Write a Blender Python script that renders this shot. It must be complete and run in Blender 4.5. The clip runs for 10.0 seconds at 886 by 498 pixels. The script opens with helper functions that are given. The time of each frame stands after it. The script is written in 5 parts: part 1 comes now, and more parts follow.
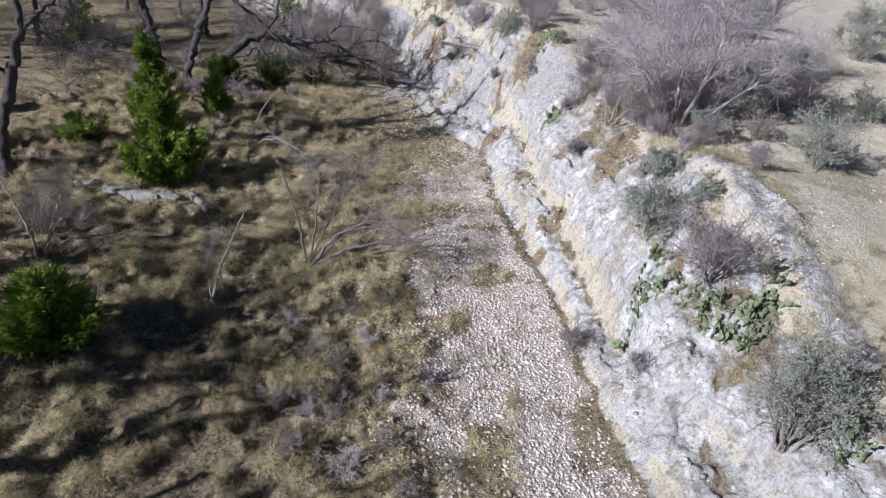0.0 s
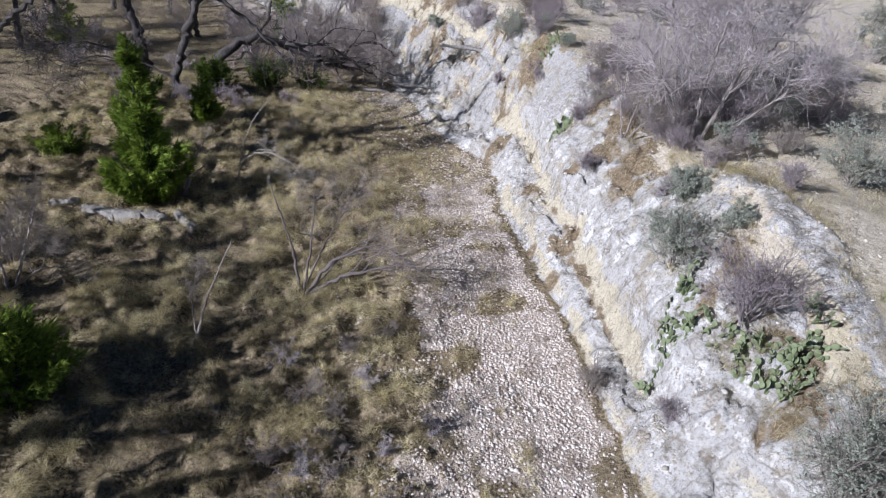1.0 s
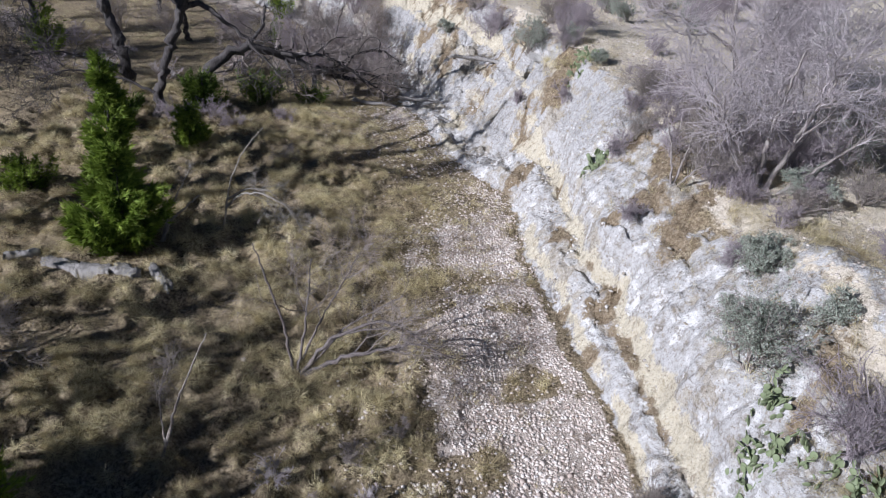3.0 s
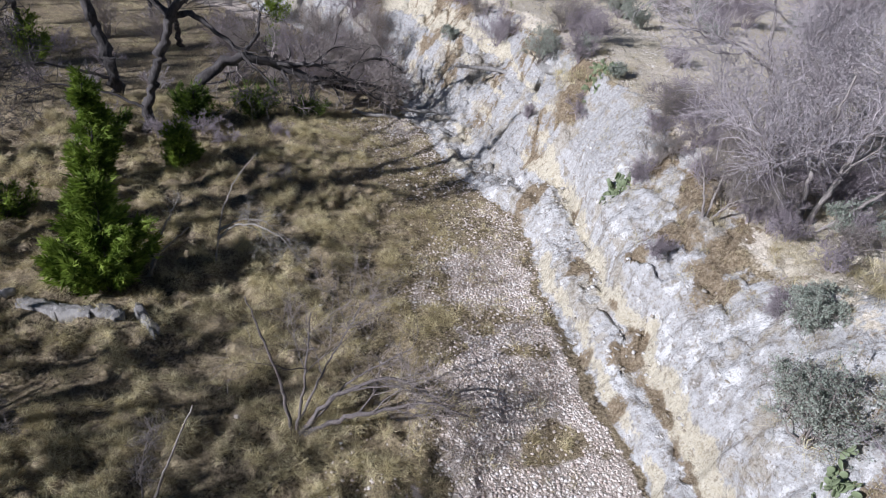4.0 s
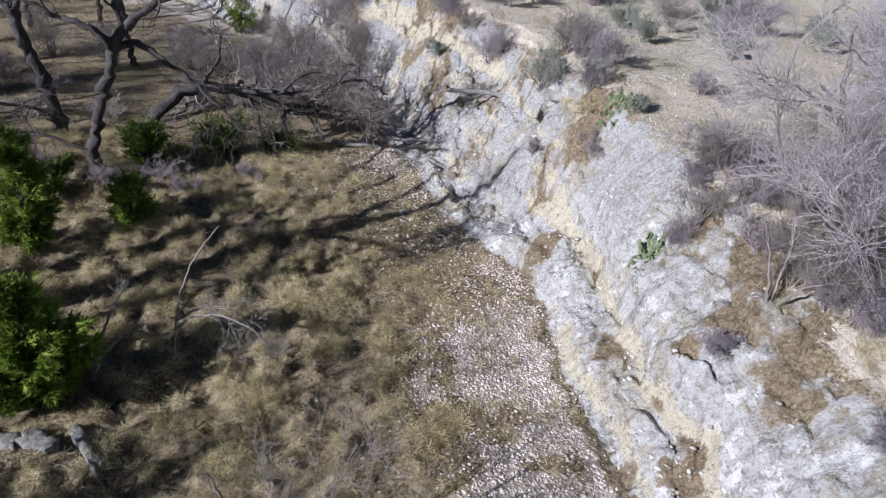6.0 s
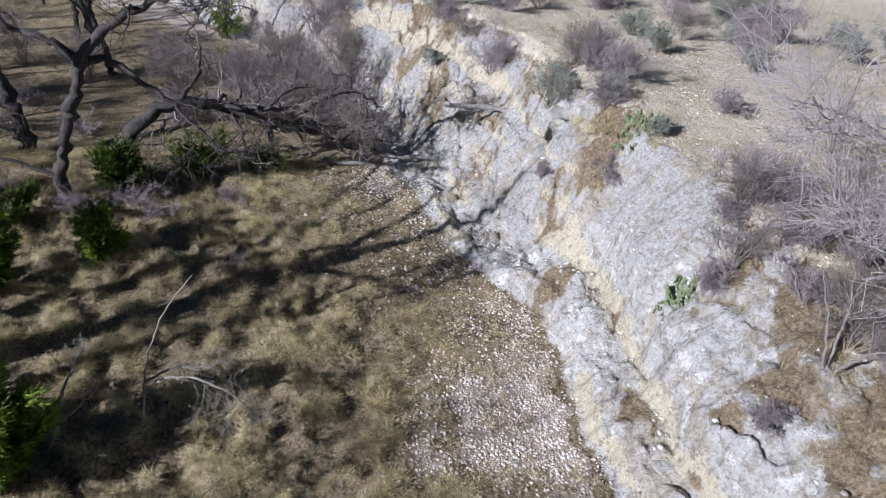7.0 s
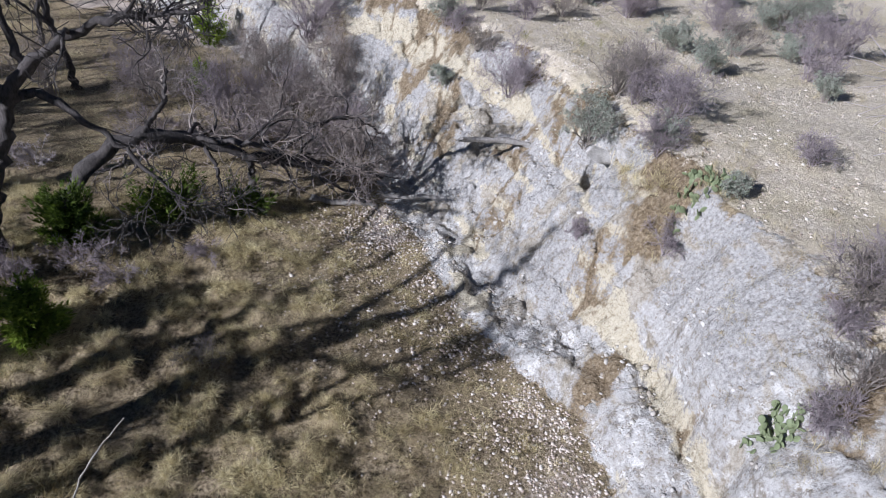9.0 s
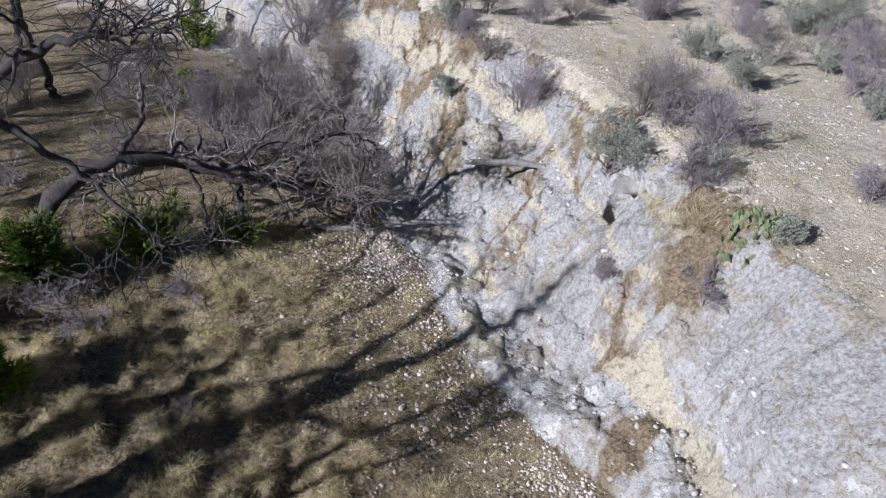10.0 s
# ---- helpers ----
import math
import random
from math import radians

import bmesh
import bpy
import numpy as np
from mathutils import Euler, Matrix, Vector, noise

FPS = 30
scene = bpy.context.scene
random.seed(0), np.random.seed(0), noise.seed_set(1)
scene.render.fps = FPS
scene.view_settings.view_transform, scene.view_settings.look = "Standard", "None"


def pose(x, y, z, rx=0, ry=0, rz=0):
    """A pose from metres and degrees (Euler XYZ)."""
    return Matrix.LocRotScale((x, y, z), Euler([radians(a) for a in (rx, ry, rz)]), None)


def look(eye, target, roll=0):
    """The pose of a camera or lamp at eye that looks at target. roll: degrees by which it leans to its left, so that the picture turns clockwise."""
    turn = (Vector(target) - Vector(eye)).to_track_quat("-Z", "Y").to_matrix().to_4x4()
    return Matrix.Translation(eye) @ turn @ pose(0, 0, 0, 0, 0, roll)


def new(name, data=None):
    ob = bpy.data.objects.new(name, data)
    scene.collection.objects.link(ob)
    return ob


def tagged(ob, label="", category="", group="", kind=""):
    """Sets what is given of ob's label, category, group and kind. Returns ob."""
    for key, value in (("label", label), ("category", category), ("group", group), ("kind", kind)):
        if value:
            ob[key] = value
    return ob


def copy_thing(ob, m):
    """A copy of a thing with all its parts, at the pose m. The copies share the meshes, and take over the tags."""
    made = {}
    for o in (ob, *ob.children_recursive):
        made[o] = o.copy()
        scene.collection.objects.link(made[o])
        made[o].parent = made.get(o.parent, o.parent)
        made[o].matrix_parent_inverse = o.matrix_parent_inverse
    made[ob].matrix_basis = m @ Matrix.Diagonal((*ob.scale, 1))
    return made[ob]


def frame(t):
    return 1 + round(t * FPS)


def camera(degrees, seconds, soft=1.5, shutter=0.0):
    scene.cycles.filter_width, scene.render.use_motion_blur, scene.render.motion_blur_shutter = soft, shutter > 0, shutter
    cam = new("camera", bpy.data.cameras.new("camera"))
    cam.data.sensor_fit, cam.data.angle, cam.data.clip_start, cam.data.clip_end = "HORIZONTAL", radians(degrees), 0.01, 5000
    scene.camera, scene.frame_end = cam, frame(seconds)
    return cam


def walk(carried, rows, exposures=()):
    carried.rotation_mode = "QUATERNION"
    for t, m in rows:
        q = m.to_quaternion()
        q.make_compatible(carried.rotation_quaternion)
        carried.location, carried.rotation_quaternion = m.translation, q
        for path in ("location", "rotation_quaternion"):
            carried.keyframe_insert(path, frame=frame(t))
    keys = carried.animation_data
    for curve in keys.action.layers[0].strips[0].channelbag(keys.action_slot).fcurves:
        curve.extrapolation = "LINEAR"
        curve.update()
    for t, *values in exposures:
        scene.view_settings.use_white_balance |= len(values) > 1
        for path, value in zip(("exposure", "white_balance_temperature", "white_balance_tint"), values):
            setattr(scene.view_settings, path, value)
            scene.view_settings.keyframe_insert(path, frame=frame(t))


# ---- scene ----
cam = camera(68.9, 10.0, soft=1.05)
# eye, a point looked at, lean
ROWS = [
    (0.0, (-0.346, -2.780, 9.990), (-0.324, -1.053, 8.982), 7.5),
    (0.5, (-0.490, -2.006, 9.977), (-0.462, -0.283, 8.962), 7.3),
    (1.0, (-0.641, -1.201, 9.983), (-0.608, 0.518, 8.962), 7.4),
    (1.5, (-0.763, -0.374, 10.011), (-0.729, 1.340, 8.980), 7.4),
    (2.0, (-0.913, 0.463, 10.073), (-0.880, 2.171, 9.032), 7.5),
    (2.5, (-1.060, 1.283, 10.139), (-1.030, 2.985, 9.090), 7.6),
    (4.0, (-1.610, 3.819, 10.326), (-1.573, 5.508, 9.255), 7.4),
    (4.5, (-1.812, 4.671, 10.417), (-1.759, 6.355, 9.340), 7.5),
    (5.0, (-1.958, 5.555, 10.490), (-1.891, 7.234, 9.406), 6.6),
    (5.5, (-2.150, 6.420, 10.560), (-2.062, 8.095, 9.469), 6.7),
    (7.0, (-2.512, 9.307, 10.487), (-2.386, 10.970, 9.383), 6.9),
    (7.5, (-2.593, 10.299, 10.398), (-2.461, 11.960, 9.291), 7.1),
    (8.0, (-2.678, 11.287, 10.343), (-2.544, 12.943, 9.229), 7.1),
    (8.5, (-2.726, 12.247, 10.325), (-2.595, 13.897, 9.201), 7.0),
    (9.0, (-2.798, 13.222, 10.280), (-2.669, 14.864, 9.147), 7.1),
    (9.5, (-2.838, 14.217, 10.292), (-2.714, 15.848, 9.141), 7.1),
    (10.0, (-2.959, 15.183, 10.233), (-2.826, 16.809, 9.075), 7.1),
]
walk(cam, [(t, look(eye, aim, lean)) for t, eye, aim, lean in ROWS], exposures=[(0.0, 0.27, 5600, 17), (10.0, 0.27, 5600, 17)])

# ---- light: a low winter sun in a clear sky ----
SUN_WAY, SUN_UP = radians(32), radians(27)
world = bpy.data.worlds.new("sky")
scene.world = world
world.use_nodes = True
sky = world.node_tree.nodes.new("ShaderNodeTexSky")
sky.sky_type, sky.sun_disc = "NISHITA", False
sky.altitude, sky.air_density, sky.dust_density, sky.ozone_density = 300, 0.6, 0.0, 1.5
sky.sun_elevation, sky.sun_rotation = SUN_UP, math.atan2(-math.cos(SUN_WAY), -math.sin(SUN_WAY))
world.node_tree.links.new(sky.outputs[0], world.node_tree.nodes["Background"].inputs[0])
world.node_tree.nodes["Background"].inputs[1].default_value = 0.030
sun = new("sun", bpy.data.lights.new("sun", "SUN"))
sun.data.energy, sun.data.angle, sun.data.color = 5.0, radians(0.53), (1.0, 0.955, 0.89)
sun.matrix_world = look((0, 0, 40), (math.cos(SUN_WAY) * math.cos(SUN_UP), math.sin(SUN_WAY) * math.cos(SUN_UP), 40 - math.sin(SUN_UP)))


# ---- materials ----
def material(name, roughness=0.9):
    m = bpy.data.materials.new(name)
    m.use_nodes = True
    b = m.node_tree.nodes["Principled BSDF"]
    b.inputs["Roughness"].default_value = roughness
    b.inputs["Specular IOR Level"].default_value = 0.25
    return m, m.node_tree.nodes, m.node_tree.links, b


def noise_node(n, l, scale, detail=6, roughness=0.6, coords=None, kind="noise", distortion=0.0):
    if kind == "noise":
        t = n.new("ShaderNodeTexNoise")
        t.inputs["Detail"].default_value, t.inputs["Roughness"].default_value = detail, roughness
        t.inputs["Distortion"].default_value = distortion
    else:
        t = n.new("ShaderNodeTexVoronoi")
        t.feature = kind
    t.inputs["Scale"].default_value = scale
    if coords is not None:
        l.new(coords, t.inputs["Vector"])
    return t.outputs["Fac"] if kind == "noise" else t.outputs["Distance"]


def ramp(n, l, fac, stops):
    r = n.new("ShaderNodeValToRGB")
    while len(r.color_ramp.elements) < len(stops):
        r.color_ramp.elements.new(0.5)
    for e, (at, c) in zip(r.color_ramp.elements, stops):
        e.position, e.color = at, (*c, 1)
    l.new(fac, r.inputs[0])
    return r.outputs[0]


def mixed(n, l, fac, a, b, blend="MIX"):
    m = n.new("ShaderNodeMix")
    m.data_type, m.blend_type = "RGBA", blend
    for value, socket in ((fac, m.inputs[0]), (a, m.inputs[6]), (b, m.inputs[7])):
        if isinstance(value, (int, float)):
            socket.default_value = value
        elif isinstance(value, tuple):
            socket.default_value = (*value, 1)
        else:
            l.new(value, socket)
    return m.outputs[2]


def arith(n, l, op, a, b=0.0, clamp=False):
    m = n.new("ShaderNodeMath")
    m.operation, m.use_clamp = op, clamp
    for value, socket in ((a, m.inputs[0]), (b, m.inputs[1])):
        if isinstance(value, (int, float)):
            socket.default_value = value
        else:
            l.new(value, socket)
    return m.outputs[0]


def relief(n, l, b, fac, strength, distance):
    k = n.new("ShaderNodeBump")
    k.inputs["Strength"].default_value, k.inputs["Distance"].default_value = strength, distance
    l.new(fac, k.inputs["Height"])
    l.new(k.outputs[0], b.inputs["Normal"])


def attribute(n, name):
    a = n.new("ShaderNodeAttribute")
    a.attribute_name = name
    return a.outputs["Fac"]


def place(n):
    return n.new("ShaderNodeTexCoord").outputs["Object"]


def threshold(n, l, value, noise_fac, spread=0.6, gain=5.0):
    """A mask with a ragged rim: the laid-down value broken up by noise."""
    v = arith(n, l, "MULTIPLY_ADD", noise_fac, spread)
    v.node.inputs[2].default_value = -0.5 * spread
    v = arith(n, l, "ADD", v, value)
    v = arith(n, l, "SUBTRACT", v, 0.5)
    v = arith(n, l, "MULTIPLY", v, gain)
    return arith(n, l, "ADD", v, 0.5, True)


def ground_material():
    m, n, l, b = material("flat_bed_and_bank", 0.95)
    p = place(n)
    coarse, fine = noise_node(n, l, 0.9, 6, 0.65, p), noise_node(n, l, 14, 8, 0.75, p)
    grit = noise_node(n, l, 55, 3, 0.6, p)
    mid, big = noise_node(n, l, 3.4, 9, 0.72, p), noise_node(n, l, 0.75, 5, 0.6, p, distortion=0.6)
    # litter under the grass
    litter = ramp(n, l, fine, [(0.38, (0.022, 0.016, 0.012)), (0.48, (0.19, 0.15, 0.098)), (0.62, (0.50, 0.42, 0.29))])
    litter = mixed(n, l, ramp(n, l, coarse, [(0.4, (0, 0, 0)), (0.65, (0.5, 0.5, 0.5))]), litter, (0.44, 0.36, 0.22))
    # gravel bed between the loose stones
    pebble = noise_node(n, l, 13.0, coords=p, kind="F1")
    bed = ramp(n, l, fine, [(0.28, (0.30, 0.25, 0.21)), (0.46, (0.56, 0.49, 0.425)), (0.7, (0.76, 0.70, 0.635))])
    bed = mixed(n, l, 0.45, bed, ramp(n, l, pebble, [(0.25, (1, 1, 1)), (0.55, (0.62, 0.57, 0.52))]), "MULTIPLY")
    # stony upland soil
    dry = ramp(n, l, fine, [(0.30, (0.36, 0.305, 0.24)), (0.45, (0.60, 0.53, 0.42)), (0.62, (0.82, 0.76, 0.66))])
    olive = noise_node(n, l, 0.45, 7, 0.65, p)
    dry = mixed(n, l, ramp(n, l, olive, [(0.47, (0, 0, 0)), (0.6, (0.75, 0.75, 0.75))]), dry, (0.55, 0.49, 0.33))
    dry = mixed(n, l, ramp(n, l, mid, [(0.42, (0, 0, 0)), (0.6, (0.7, 0.7, 0.7))]), dry, (0.62, 0.555, 0.43))
    # limestone: white, blue-grey weathered, ochre beds, earthy pockets and painted cleft shade
    chip, flake = noise_node(n, l, 5.0, coords=p, kind="F1"), noise_node(n, l, 17.0, coords=p, kind="F1")
    stone = ramp(n, l, mid, [(0.30, (0.22, 0.19, 0.15)), (0.40, (0.37, 0.345, 0.31)), (0.50, (0.54, 0.535, 0.525)), (0.8, (0.63, 0.627, 0.615))])
    stone = mixed(n, l, 0.6, stone, ramp(n, l, fine, [(0.36, (0.42, 0.39, 0.35)), (0.50, (1, 1, 1))]), "MULTIPLY")
    bright = noise_node(n, l, 1.9, 10, 0.72, p)
    stone = mixed(n, l, ramp(n, l, bright, [(0.555, (0, 0, 0)), (0.57, (0.95, 0.95, 0.95))]), stone, (0.715, 0.71, 0.695))
    grey = ramp(n, l, fine, [(0.36, (0.25, 0.24, 0.23)), (0.46, (0.385, 0.378, 0.368)), (0.60, (0.55, 0.545, 0.535))])
    c = mixed(n, l, threshold(n, l, attribute(n, "grey"), big, 0.9, 3), stone, grey)
    tan = ramp(n, l, fine, [(0.34, (0.20, 0.165, 0.115)), (0.48, (0.375, 0.33, 0.25)), (0.66, (0.53, 0.48, 0.385))])
    buff = noise_node(n, l, 0.62, 9, 0.68, p, distortion=0.4)
    c = mixed(n, l, ramp(n, l, buff, [(0.54, (0, 0, 0)), (0.58, (0.7, 0.7, 0.7))]), c, tan)
    ochre = ramp(n, l, fine, [(0.3, (0.38, 0.32, 0.22)), (0.46, (0.56, 0.505, 0.38)), (0.70, (0.69, 0.655, 0.545))])
    c = mixed(n, l, threshold(n, l, attribute(n, "ochre"), arith(n, l, "ADD", arith(n, l, "MULTIPLY", mid, 0.5), arith(n, l, "MULTIPLY", fine, 0.5)), 1.9, 9), c, ochre)
    earth_shade = ramp(n, l, fine, [(0.32, (0.05, 0.037, 0.025)), (0.48, (0.21, 0.16, 0.10)), (0.66, (0.42, 0.35, 0.25))])
    c = mixed(n, l, threshold(n, l, attribute(n, "earth_shade"), arith(n, l, "ADD", arith(n, l, "MULTIPLY", mid, 0.55), arith(n, l, "MULTIPLY", fine, 0.45)), 2.0, 7), c, earth_shade)
    # fissures at two sizes, bent out of straight
    bend = n.new("ShaderNodeMixRGB")
    bend.blend_type, bend.inputs[0].default_value = "ADD", 0.55
    swirl = n.new("ShaderNodeTexNoise")
    swirl.inputs["Scale"].default_value, swirl.inputs["Detail"].default_value = 1.6, 5
    l.new(p, swirl.inputs["Vector"])
    l.new(p, bend.inputs[1])
    l.new(swirl.outputs["Color"], bend.inputs[2])
    wide = noise_node(n, l, 1.5, coords=bend.outputs[0], kind="DISTANCE_TO_EDGE")
    small = noise_node(n, l, 4.6, coords=bend.outputs[0], kind="DISTANCE_TO_EDGE")
    wide, small = ramp(n, l, wide, [(0.0, (0.30, 0.25, 0.19)), (0.045, (1, 1, 1))]), ramp(n, l, small, [(0.0, (0.50, 0.45, 0.38)), (0.06, (1, 1, 1))])
    here = ramp(n, l, noise_node(n, l, 1.1, 4, 0.6, p), [(0.50, (0, 0, 0)), (0.64, (0.6, 0.6, 0.6))])
    c = mixed(n, l, here, c, wide, "MULTIPLY")
    there = ramp(n, l, noise_node(n, l, 2.3, 4, 0.6, p), [(0.52, (0, 0, 0)), (0.66, (0.55, 0.55, 0.55))])
    c = mixed(n, l, there, c, small, "MULTIPLY")
    stain = noise_node(n, l, 6.5, 9, 0.8, p)
    c = mixed(n, l, ramp(n, l, stain, [(0.565, (0, 0, 0)), (0.59, (0.8, 0.8, 0.8))]), c, (0.27, 0.225, 0.165))
    speck = noise_node(n, l, 24, 6, 0.8, p)
    c = mixed(n, l, ramp(n, l, speck, [(0.585, (0, 0, 0)), (0.61, (0.7, 0.7, 0.7))]), c, (0.17, 0.14, 0.11))
    open_soil = mixed(n, l, threshold(n, l, attribute(n, "gravel"), fine, 0.9, 4), litter, bed)
    open_soil = mixed(n, l, threshold(n, l, attribute(n, "plateau"), fine, 0.7, 4), open_soil, dry)
    c = mixed(n, l, threshold(n, l, attribute(n, "rock"), mid, 1.8, 7), open_soil, c)
    l.new(c, b.inputs["Base Color"])
    h = arith(n, l, "ADD", arith(n, l, "MULTIPLY", mid, 1.5), arith(n, l, "ADD", arith(n, l, "MULTIPLY", fine, 0.55), arith(n, l, "MULTIPLY", grit, 0.15)))
    chipped = arith(n, l, "ADD", arith(n, l, "MULTIPLY", chip, 0.55), arith(n, l, "MULTIPLY", flake, 0.15))
    h = arith(n, l, "SUBTRACT", h, arith(n, l, "MULTIPLY", chipped, attribute(n, "rock")))
    relief(n, l, b, h, 1.0, 0.07)
    return m


def limestone_material():
    m, n, l, b = material("weathered_limestone", 0.92)
    p = place(n)
    mid, fine = noise_node(n, l, 2.6, 8, 0.7, p), noise_node(n, l, 16, 8, 0.75, p)
    c = ramp(n, l, mid, [(0.3, (0.40, 0.38, 0.35)), (0.5, (0.66, 0.645, 0.615)), (0.7, (0.80, 0.79, 0.77))])
    c = mixed(n, l, 0.5, c, ramp(n, l, fine, [(0.33, (0.45, 0.42, 0.38)), (0.55, (1, 1, 1))]), "MULTIPLY")
    l.new(c, b.inputs["Base Color"])
    relief(n, l, b, arith(n, l, "ADD", mid, fine), 1.0, 0.06)
    return m


def pebble_material():
    m, n, l, b = material("creek_gravel", 0.85)
    g = n.new("ShaderNodeNewGeometry")
    c = ramp(n, l, g.outputs["Random Per Island"], [(0.0, (0.50, 0.415, 0.36)), (0.3, (0.68, 0.60, 0.535)), (0.65, (0.78, 0.715, 0.655)), (1.0, (0.86, 0.82, 0.78))])
    f = noise_node(n, l, 30, 5, 0.7, place(n))
    c = mixed(n, l, 0.5, c, ramp(n, l, f, [(0.3, (0.4, 0.38, 0.36)), (0.7, (1, 1, 1))]), "MULTIPLY")
    l.new(c, b.inputs["Base Color"])
    relief(n, l, b, f, 0.5, 0.02)
    return m


def bark_material(name, dark, light, scale=18):
    m, n, l, b = material(name, 0.9)
    p = place(n)
    s = n.new("ShaderNodeMapping")
    s.inputs["Scale"].default_value = (1, 1, 0.25)
    l.new(p, s.inputs["Vector"])
    f, g = noise_node(n, l, scale, 8, 0.78, s.outputs[0]), noise_node(n, l, 1.7, 3, 0.5, p)
    mid = tuple(0.5 * (a + k) for a, k in zip(dark, light))
    c = ramp(n, l, f, [(0.32, dark), (0.52, mid), (0.72, light)])
    c = mixed(n, l, ramp(n, l, g, [(0.4, (0, 0, 0)), (0.7, (0.5, 0.5, 0.5))]), c, light)
    l.new(c, b.inputs["Base Color"])
    relief(n, l, b, f, 1.0, 0.06)
    return m


def blade_material(name, stops, roughness=0.7):
    """Leaves, blades and needles: the colour runs with the tone stored on the mesh."""
    m, n, l, b = material(name, roughness)
    g = n.new("ShaderNodeNewGeometry")
    v = arith(n, l, "ADD", arith(n, l, "MULTIPLY", attribute(n, "tone"), 0.7), arith(n, l, "MULTIPLY", g.outputs["Random Per Island"], 0.3))
    c = ramp(n, l, v, stops)
    l.new(c, b.inputs["Base Color"])
    t = n.new("ShaderNodeBsdfTranslucent")
    l.new(c, t.inputs[0])
    x = n.new("ShaderNodeMixShader")
    x.inputs[0].default_value = 0.35
    l.new(b.outputs[0], x.inputs[1])
    l.new(t.outputs[0], x.inputs[2])
    l.new(x.outputs[0], n["Material Output"].inputs[0])
    return m


SOIL, LIMESTONE, PEBBLE = ground_material(), limestone_material(), pebble_material()
CHIP = pebble_material()
CHIP.name = "limestone_chip"
for node in CHIP.node_tree.nodes:
    if node.type == "VALTORGB" and len(node.color_ramp.elements) == 4:
        for e, c in zip(node.color_ramp.elements, [(0.38, 0.33, 0.25), (0.50, 0.47, 0.43), (0.62, 0.60, 0.57), (0.76, 0.75, 0.73)]):
            e.color = (*c, 1)
RUBBLE = pebble_material()
RUBBLE.name = "upland_rubble"
for node in RUBBLE.node_tree.nodes:
    if node.type == "VALTORGB" and len(node.color_ramp.elements) == 4:
        for e, c in zip(node.color_ramp.elements, [(0.34, 0.28, 0.22), (0.54, 0.47, 0.40), (0.66, 0.60, 0.53), (0.80, 0.765, 0.72)]):
            e.color = (*c, 1)
OAK_BARK = bark_material("oak_bark", (0.02, 0.018, 0.018), (0.16, 0.145, 0.14), 13)
PALE_BARK = bark_material("pale_bark", (0.18, 0.155, 0.14), (0.49, 0.445, 0.415))
MESQUITE_BARK = bark_material("mesquite_bark", (0.11, 0.095, 0.09), (0.31, 0.27, 0.255))
DEAD_WOOD = bark_material("bleached_dead_wood", (0.22, 0.20, 0.175), (0.58, 0.54, 0.48))
ROTTEN_WOOD = bark_material("rotten_wood", (0.16, 0.15, 0.14), (0.52, 0.50, 0.475), 9)
GREY_TWIG = bark_material("grey_twig", (0.21, 0.18, 0.16), (0.47, 0.42, 0.38))
PURPLE_TWIG = bark_material("purple_twig", (0.27, 0.23, 0.245), (0.51, 0.45, 0.47))
BROWN_TWIG = bark_material("brown_twig", (0.22, 0.19, 0.175), (0.52, 0.455, 0.42))
LILAC_TWIG = bark_material("lilac_grey_twig", (0.44, 0.39, 0.40), (0.72, 0.66, 0.67))
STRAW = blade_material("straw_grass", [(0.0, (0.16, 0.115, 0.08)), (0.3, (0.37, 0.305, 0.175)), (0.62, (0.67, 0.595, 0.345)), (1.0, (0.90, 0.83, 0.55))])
PALE_STRAW = blade_material("pale_straw_grass", [(0.0, (0.42, 0.345, 0.22)), (0.6, (0.64, 0.565, 0.38)), (1.0, (0.78, 0.715, 0.51))])
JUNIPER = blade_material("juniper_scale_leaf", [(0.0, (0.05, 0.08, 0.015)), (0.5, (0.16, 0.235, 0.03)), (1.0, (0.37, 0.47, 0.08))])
SAGE = blade_material("grey_green_leaf", [(0.0, (0.21, 0.245, 0.20)), (0.5, (0.36, 0.40, 0.33)), (1.0, (0.52, 0.555, 0.47))])
PAD_GREEN = blade_material("cactus_pad_skin", [(0.0, (0.23, 0.285, 0.16)), (0.5, (0.34, 0.395, 0.23)), (1.0, (0.50, 0.53, 0.34))], 0.5)
WEED = blade_material("brown_dry_weed", [(0.0, (0.14, 0.10, 0.075)), (0.5, (0.29, 0.225, 0.165)), (1.0, (0.46, 0.38, 0.29))])
YUCCA_GREEN = blade_material("yellow_green_blade", [(0.0, (0.18, 0.19, 0.06)), (1.0, (0.42, 0.40, 0.15))])


# ---- shape of the land ----
def hash01(ix, iy, seed):
    """A repeatable value from 0 to 1 for each whole-number place."""
    n = (ix.astype(np.int64) * 374761393 + iy.astype(np.int64) * 668265263 + seed * 1442695041) & 0x7FFFFFFF
    n = ((n ^ (n >> 13)) * 1274126177) & 0x7FFFFFFF
    return ((n ^ (n >> 16)) & 0xFFFFF) / 1048575.0


